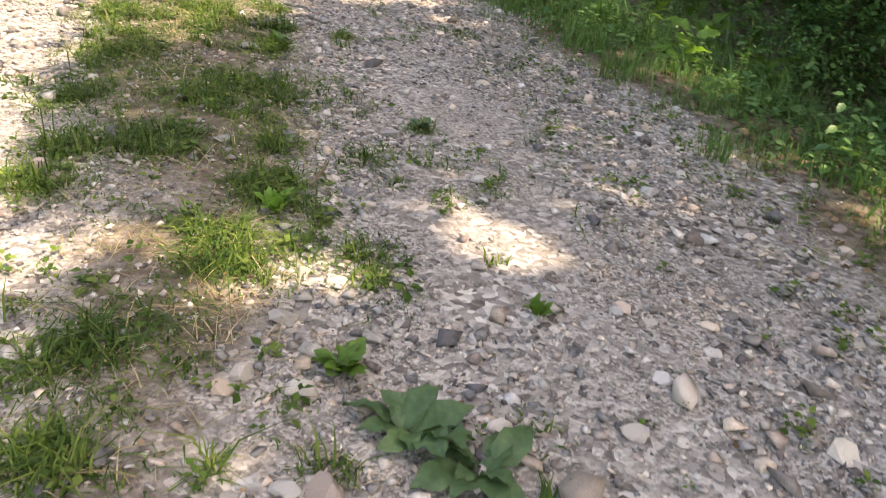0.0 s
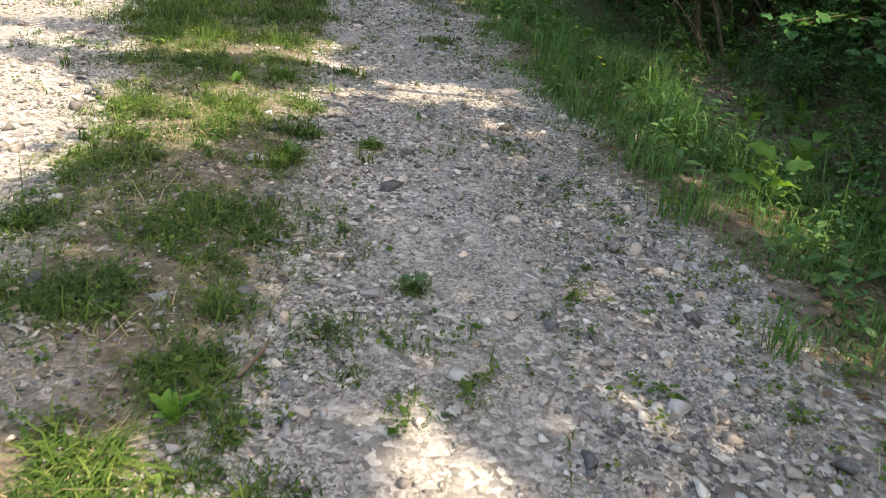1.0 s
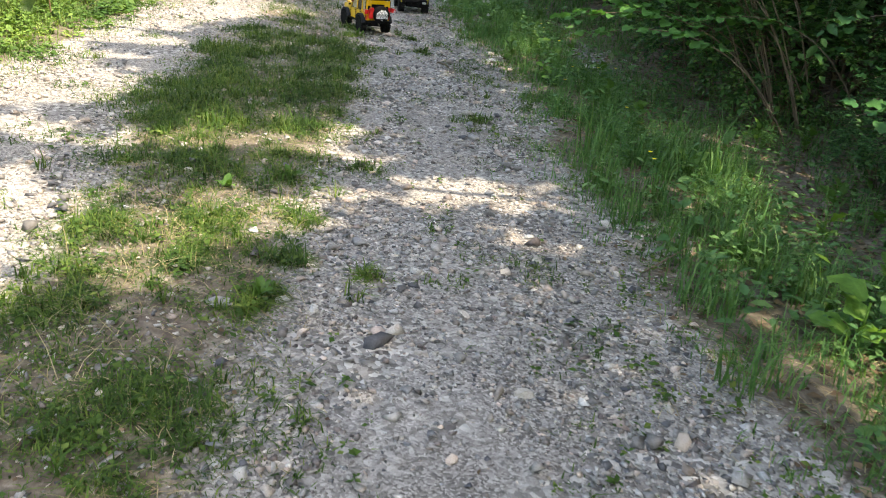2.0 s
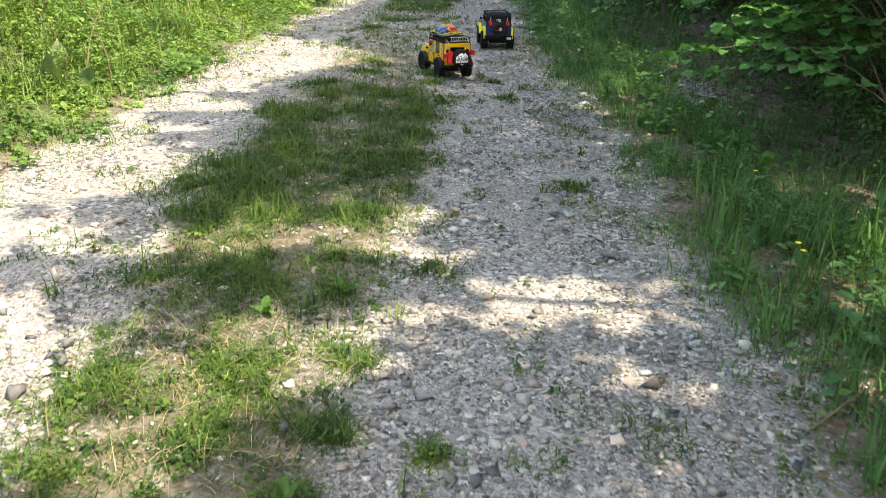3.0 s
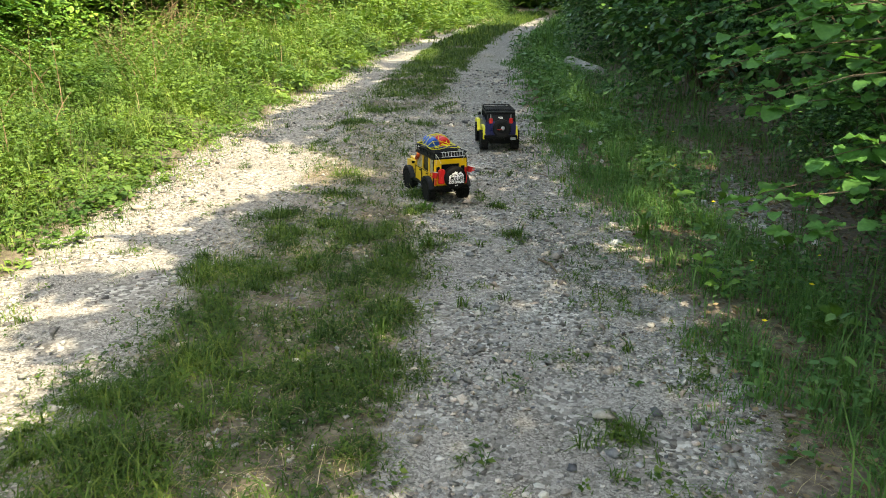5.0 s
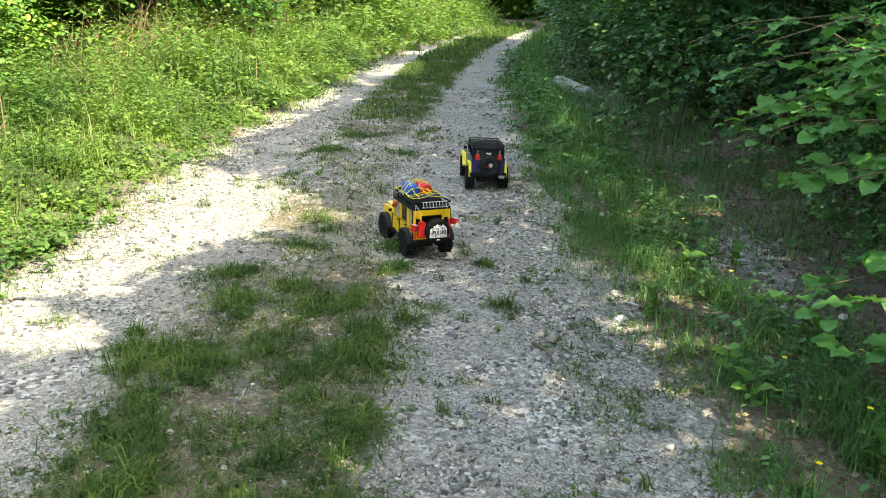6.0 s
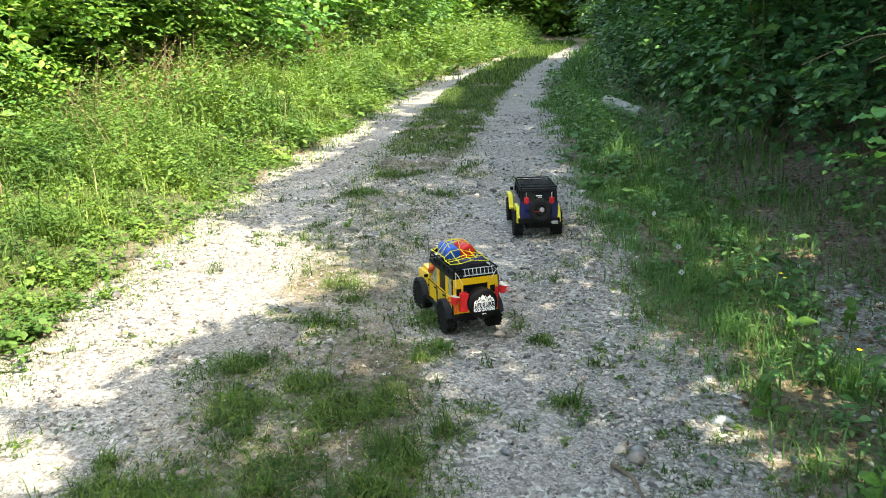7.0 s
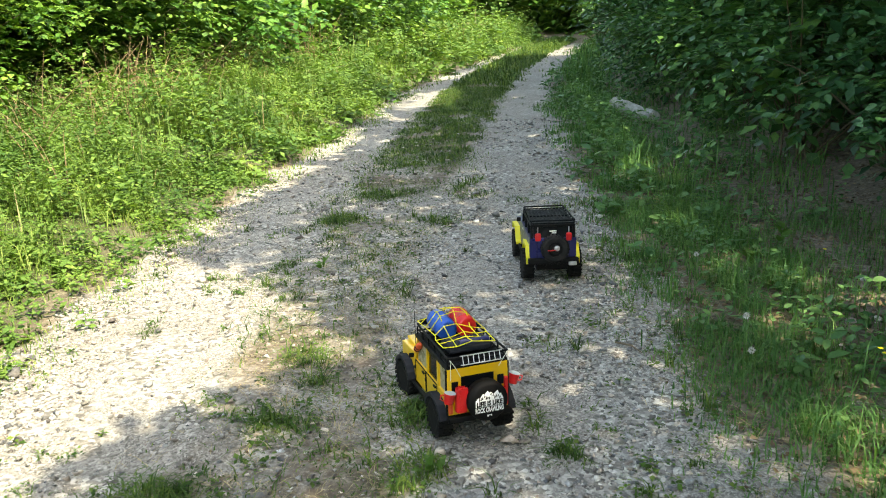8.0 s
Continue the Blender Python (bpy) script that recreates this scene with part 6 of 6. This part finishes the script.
def ladder():
    root = new("toy_ladder")
    for s in (-1, 1):
        part("ladder_rail", box((0.125, 0.003, 0.003), (0, 0, s * 0.0125), 0.0008), M_STEEL, root)
    for k in range(8):
        part("rung", rod((-0.055 + k * 0.0157, 0, -0.012), (-0.055 + k * 0.0157, 0, 0.012), 0.0013, 6), M_STEEL, root)
    return tagged(root, "small silver metal ladder tied to the rack", "ladder")


def jerry_can():
    root = new("jerry_can")
    bm = box((0.034, 0.022, 0.074), (0, 0, 0), 0.005)
    part("can", bm, M_RED, root)
    for s in (-1, 1):
        part("rib", box((0.003, 0.003, 0.058), (s * 0.006, -0.0105, -0.002), 0.001, (0, s * 12, 0)), M_RED, root)
    part("handle", box((0.020, 0.006, 0.005), (0, 0, 0.038), 0.002), M_RED, root)
    part("cap", rod((0.010, 0, 0.033), (0.013, 0, 0.040), 0.004, 10), M_BLACK, root, "black cap")
    return tagged(root, "red plastic jerry can strapped to the tailgate", "jerry can")


def mug():
    root = new("tin_mug")
    bm = lathe([(0.0, 0.0125), (0.030, 0.0165)], 22, pose(0, 0, 0, 0, -90, 0))
    part("cup", bm, M_RED, root, smooth=False)
    part("lining", lathe([(0.0301, 0.0155), (0.0308, 0.0165), (0.0303, 0.0150)], 22, pose(0, 0, 0, 0, -90, 0)), M_TIN, root, "grey enamel lining")
    part("handle", _tube_bm([(0.014, 0, 0.025), (0.026, 0, 0.024), (0.027, 0, 0.012), (0.013, 0, 0.007)], 0.0018), M_RED, root)
    return tagged(root, "red enamel mug with a grey lining, hung outside the car", "mug", "mugs hung on the toy car")


def bundle():
    root = new("dark_bag")
    bm = box((0.13, 0.075, 0.026), (0, 0, 0), 0.008)
    rr = random.Random(6)
    for v in bm.verts:
        v.co += Vector((rr.uniform(-1, 1), rr.uniform(-1, 1), rr.uniform(-1, 1))) * 0.0015
    part("sack", bm, M_TRIM, root)
    part("roll", rod((-0.03, -0.022, 0.014), (0.06, -0.018, 0.014), 0.009, 12), M_NAVY, root, "dark blue rolled cloth")
    return tagged(root, "dark folded bag lying under the net", "bag")


def cord(points, label):
    root = part("tie_cord", _tube_bm(points, 0.0011), M_ROPE)
    return tagged(root, label, "cord", "cords tied to the rack")


CAR_Y = pose(-1.264, 6.80, float(height(-1.264, 6.80)) + 0.006, 0, 0, 38)
car = yellow_car()
car.matrix_basis = CAR_Y


def on_car(ob, m):
    ob.matrix_basis = CAR_Y @ m
    return ob


on_car(barrel(M_BLUE, "blue plastic barrel under the yellow net"), pose(-0.031, -0.005, 0.282, 4, 0, 3))
on_car(barrel(M_RED, "red plastic barrel under the yellow net"), pose(0.034, -0.005, 0.282, 4, 0, -2))
on_car(bundle(), pose(0.0, -0.135, 0.262))
on_car(cargo_net(), pose(0, 0, 0))
on_car(ladder(), pose(0.008, -0.232, 0.256, -18, 0, 0))
on_car(jerry_can(), pose(-0.056, -0.236, 0.142, 0, 3, 0))
on_car(mug(), pose(0.112, -0.205, 0.150, 0, 14, 0))
on_car(mug(), pose(-0.094, -0.236, 0.138, 0, -10, 180))
on_car(cord([(-0.088, -0.19, 0.262), (-0.082, -0.226, 0.256), (-0.083, -0.228, 0.20)], "white cord hanging from the rack corner"), pose(0, 0, 0))
on_car(cord([(-0.082, -0.226, 0.258), (-0.066, -0.228, 0.232), (-0.055, -0.229, 0.208)], "white cord hanging from the rack corner"), pose(0, 0, 0))
on_car(cord([(0.088, -0.18, 0.262), (0.086, -0.226, 0.258), (0.060, -0.229, 0.222)], "white cord hanging from the rack corner"), pose(0, 0, 0))
on_car(cord([(0.086, -0.226, 0.258), (0.096, -0.22, 0.225), (0.108, -0.207, 0.183)], "white cord holding the mug"), pose(0, 0, 0))
ext = new("toy_extinguisher")
part("bottle", lathe([(-0.024, 0.008), (-0.022, 0.0105), (0.014, 0.0105), (0.022, 0.006), (0.028, 0.005)], 16, pose(0, 0, 0, 0, -90, 0)), M_ORANGE, ext, smooth=True)
for k in range(2):
    part("strap", lathe([(-0.002, 0.0112), (0.002, 0.0112)], 16, pose(0, 0, -0.012 + k * 0.016, 0, -90, 0)), M_BLACK, ext)
tagged(ext, "orange bottle strapped to the side window pillar", "bottle", "bottles on the car's sides")
on_car(ext, pose(-0.094, 0.028, 0.205, 0, 0, 0) @ Matrix.Rotation(0.9, 4, "X"))
copy_thing(ext, CAR_Y @ pose(0.094, 0.028, 0.205) @ Matrix.Rotation(0.9, 4, "X"))


def blue_car():
    root = new("toy_off_roader")
    rad, wb = 0.058, 0.30
    chassis(root, 0.112, wb, rad)
    for x in (-1, 1):
        for y in (-1, 1):
            wheel(root, x * 0.090, y * wb / 2, rad, 0.044, M_BLACK)
    r0, bx, belt = -0.212, 0.088, 0.172
    side = [(r0, 0.088), (-0.205, 0.092), (-0.198, 0.118), (-0.18, 0.132), (-0.122, 0.132), (-0.10, 0.112), (-0.085, 0.08), (0.075, 0.08), (0.09, 0.112), (0.115, 0.130),
            (0.178, 0.130), (0.20, 0.112), (0.21, 0.108), (0.21, 0.158), (0.075, 0.168), (0.068, belt), (r0, belt)]
    part("body", plate(side, -bx, bx, 0.002), M_NAVY, root, "dark navy blue body shell")
    part("hood", box((0.14, 0.125, 0.012), (0, 0.142, 0.168), 0.004), M_NAVY, root)
    part("grille", box((0.11, 0.006, 0.04), (0, 0.212, 0.13), 0.002), M_BLACK, root)
    for s in (-1, 1):
        part("headlight", lathe([(0, 0.013), (0.004, 0.014), (0.006, 0.008)], 16, pose(s * 0.066, 0.21, 0.135, 0, 0, 90)), M_WHITE, root, "clear round headlight")
        for y0, y1, w in ((0.066, 0.035, 0.010), (-0.03, -0.032, 0.012), (-0.118, -0.116, 0.012), (r0 + 0.012, r0 + 0.022, 0.012)):
            part("cabin_pillar", plate([(y0, belt - 0.002), (y0 - w, belt - 0.002), (y1 - w, 0.214), (y1, 0.214)], s * 0.084, s * 0.075, 0.001), M_BLACK, root)
        for y0, y1 in ((0.05, -0.03), (-0.044, -0.118), (-0.132, -0.198)):
            part("side_window", plate([(y0, belt), (y1, belt), (y1, 0.212), (y0 - 0.012, 0.212)], s * 0.079, s * 0.077), M_GLASS, root)
        part("door_handle", box((0.004, 0.018, 0.006), (s * 0.09, -0.012, 0.160), 0.001), M_STEEL, root)
        part("rock_slider", rod((s * 0.096, -0.09, 0.074), (s * 0.096, 0.085, 0.074), 0.006, 8), M_BLACK, root)
        fr = [(0.222, 0.118), (0.212, 0.136), (0.112, 0.140), (0.078, 0.092), (0.06, 0.086), (0.06, 0.076), (0.086, 0.078), (0.118, 0.126), (0.205, 0.124), (0.214, 0.108)]
        part("front_fender", plate(fr, s * 0.086, s * 0.108, 0.001), M_LIME, root, "bright yellow front fender")
        rr = [(-0.085, 0.076), (-0.082, 0.09), (-0.105, 0.142), (-0.19, 0.142), (-0.214, 0.098), (-0.214, 0.072), (-0.204, 0.072), (-0.200, 0.098), (-0.184, 0.128), (-0.112, 0.128)]
        part("rear_fender", plate(rr, s * 0.086, s * 0.101, 0.001), M_LIME, root, "bright yellow rear fender")
        part("tail_light", box((0.022, 0.016, 0.030), (s * 0.058, r0 - 0.010, 0.178), 0.005), M_RED, root, "red tail light")
        part("light_stalk", rod((s * 0.058, r0 - 0.004, 0.190), (s * 0.058, r0 - 0.004, 0.214), 0.0025, 6), M_STEEL, root, "thin white stalk")
        part("mirror", box((0.016, 0.006, 0.016), (s * 0.098, 0.055, 0.182), 0.002), M_BLACK, root)
    part("windscreen", plate([(0.066, belt), (0.062, belt), (0.034, 0.213), (0.038, 0.213)], -0.074, 0.074), M_GLASS, root)
    part("roof", box((0.168, 0.25, 0.010), (0, -0.082, 0.217), 0.004), M_BLACK, root)
    part("rear_window", plate([(r0 + 0.004, belt), (r0 + 0.008, belt), (r0 + 0.016, 0.213), (r0 + 0.012, 0.213)], -0.072, 0.072), M_GLASS, root)
    bm = box((0.026, 0.002, 0.004), (0.0, r0 + 0.003, 0.197))
    add_box(bm, (0.018, 0.002, 0.003), (0.004, r0 + 0.003, 0.190))
    part("window_print", bm, M_WHITE, root, "small pale print on the rear window")
    part("tailgate_seam", box((0.002, 0.003, 0.07), (-0.06, r0 - 0.001, 0.13)), M_BLACK, root)
    part("tailgate_seam", box((0.002, 0.003, 0.07), (0.06, r0 - 0.001, 0.13)), M_BLACK, root)
    part("rear_bumper", box((0.19, 0.022, 0.022), (0, r0 - 0.012, 0.086), 0.004), M_BLACK, root)
    part("front_bumper", box((0.18, 0.022, 0.022), (0, 0.232, 0.096), 0.004), M_BLACK, root)
    part("fuel_tank", box((0.12, 0.07, 0.05), (0, r0 + 0.05, 0.066), 0.006), M_BLACK, root)
    part("gearbox", box((0.06, 0.16, 0.03), (0, 0.0, 0.062), 0.006), M_BLACK, root)
    part("tow_shackle", box((0.03, 0.014, 0.014), (0.07, r0 - 0.026, 0.078), 0.003), M_STEEL, root, "grey metal shackle")
    spare = new("spare_wheel")
    spare.parent = root
    spare.matrix_basis = pose(0.004, r0 - 0.022, 0.136, 0, 0, -90)
    bm = lathe([(-0.018, 0.028), (-0.018, 0.043), (-0.012, 0.050), (0.012, 0.050), (0.018, 0.043), (0.018, 0.029), (0.010, 0.026)], 30)
    for k in range(24):
        a = 2 * math.pi * k / 24
        add_box(bm, (0.03, 0.007, 0.005), (0, 0.0505 * math.cos(a), 0.0505 * math.sin(a)), 0, (math.degrees(a) - 90, 0, 0))
    part("tyre", bm, M_DUSTY, spare, "dusty grey tyre")
    part("rim", lathe([(-0.01, 0.026), (0.010, 0.026), (0.012, 0.022), (0.006, 0.016), (0.008, 0.004)], 20), M_BLACK, spare)
    part("hub", lathe([(0.008, 0.012), (0.016, 0.010), (0.018, 0.005)], 12, Matrix.Translation((0, 0.006, 0.003))), M_STEEL, spare, "shiny metal hub")
    part("strap", box((0.003, 0.032, 0.003), (0.018, -0.014, -0.003), 0.0008), M_RED, spare, "thin red strap")
    rack = new("roof_rack")
    rack.parent = root
    for s in (-1, 1):
        part("rack_rail", rod((s * 0.082, -0.205, 0.236), (s * 0.076, 0.04, 0.236), 0.003, 8), M_BLACK, rack)
        part("rack_rail", rod((s * 0.080, -0.205, 0.226), (s * 0.074, 0.04, 0.226), 0.0025, 8), M_BLACK, rack)
        for k in range(7):
            part("rack_post", rod((s * 0.080, -0.2 + k * 0.039, 0.219), (s * 0.080, -0.2 + k * 0.039, 0.236), 0.002, 6), M_BLACK, rack)
    for k in range(12):
        part("rack_bar", rod((-0.076 + k * 0.0138, -0.205, 0.226), (-0.074 + k * 0.0135, 0.04, 0.226), 0.002, 6), M_BLACK, rack)
    for y, z in ((-0.205, 0.236), (-0.205, 0.226), (0.04, 0.236), (0.04, 0.226), (-0.08, 0.224)):
        part("rack_rail", rod((-0.08, y, z), (0.08, y, z), 0.0028, 8), M_BLACK, rack)
    return tagged(root, "dark blue toy off-roader with bright yellow fenders standing on the gravel", "toy car")


blue = blue_car()
blue.matrix_basis = pose(-1.30, 8.35, float(height(-1.30, 8.35)) + 0.006, 0, 0, 20) @ Matrix.Scale(1.19, 4)
log((-1.85, 15.3, float(height(-1.85, 15.3)) + 0.10), (-1.30, 14.35, float(height(-1.30, 14.35)) + 0.09), 0.10)
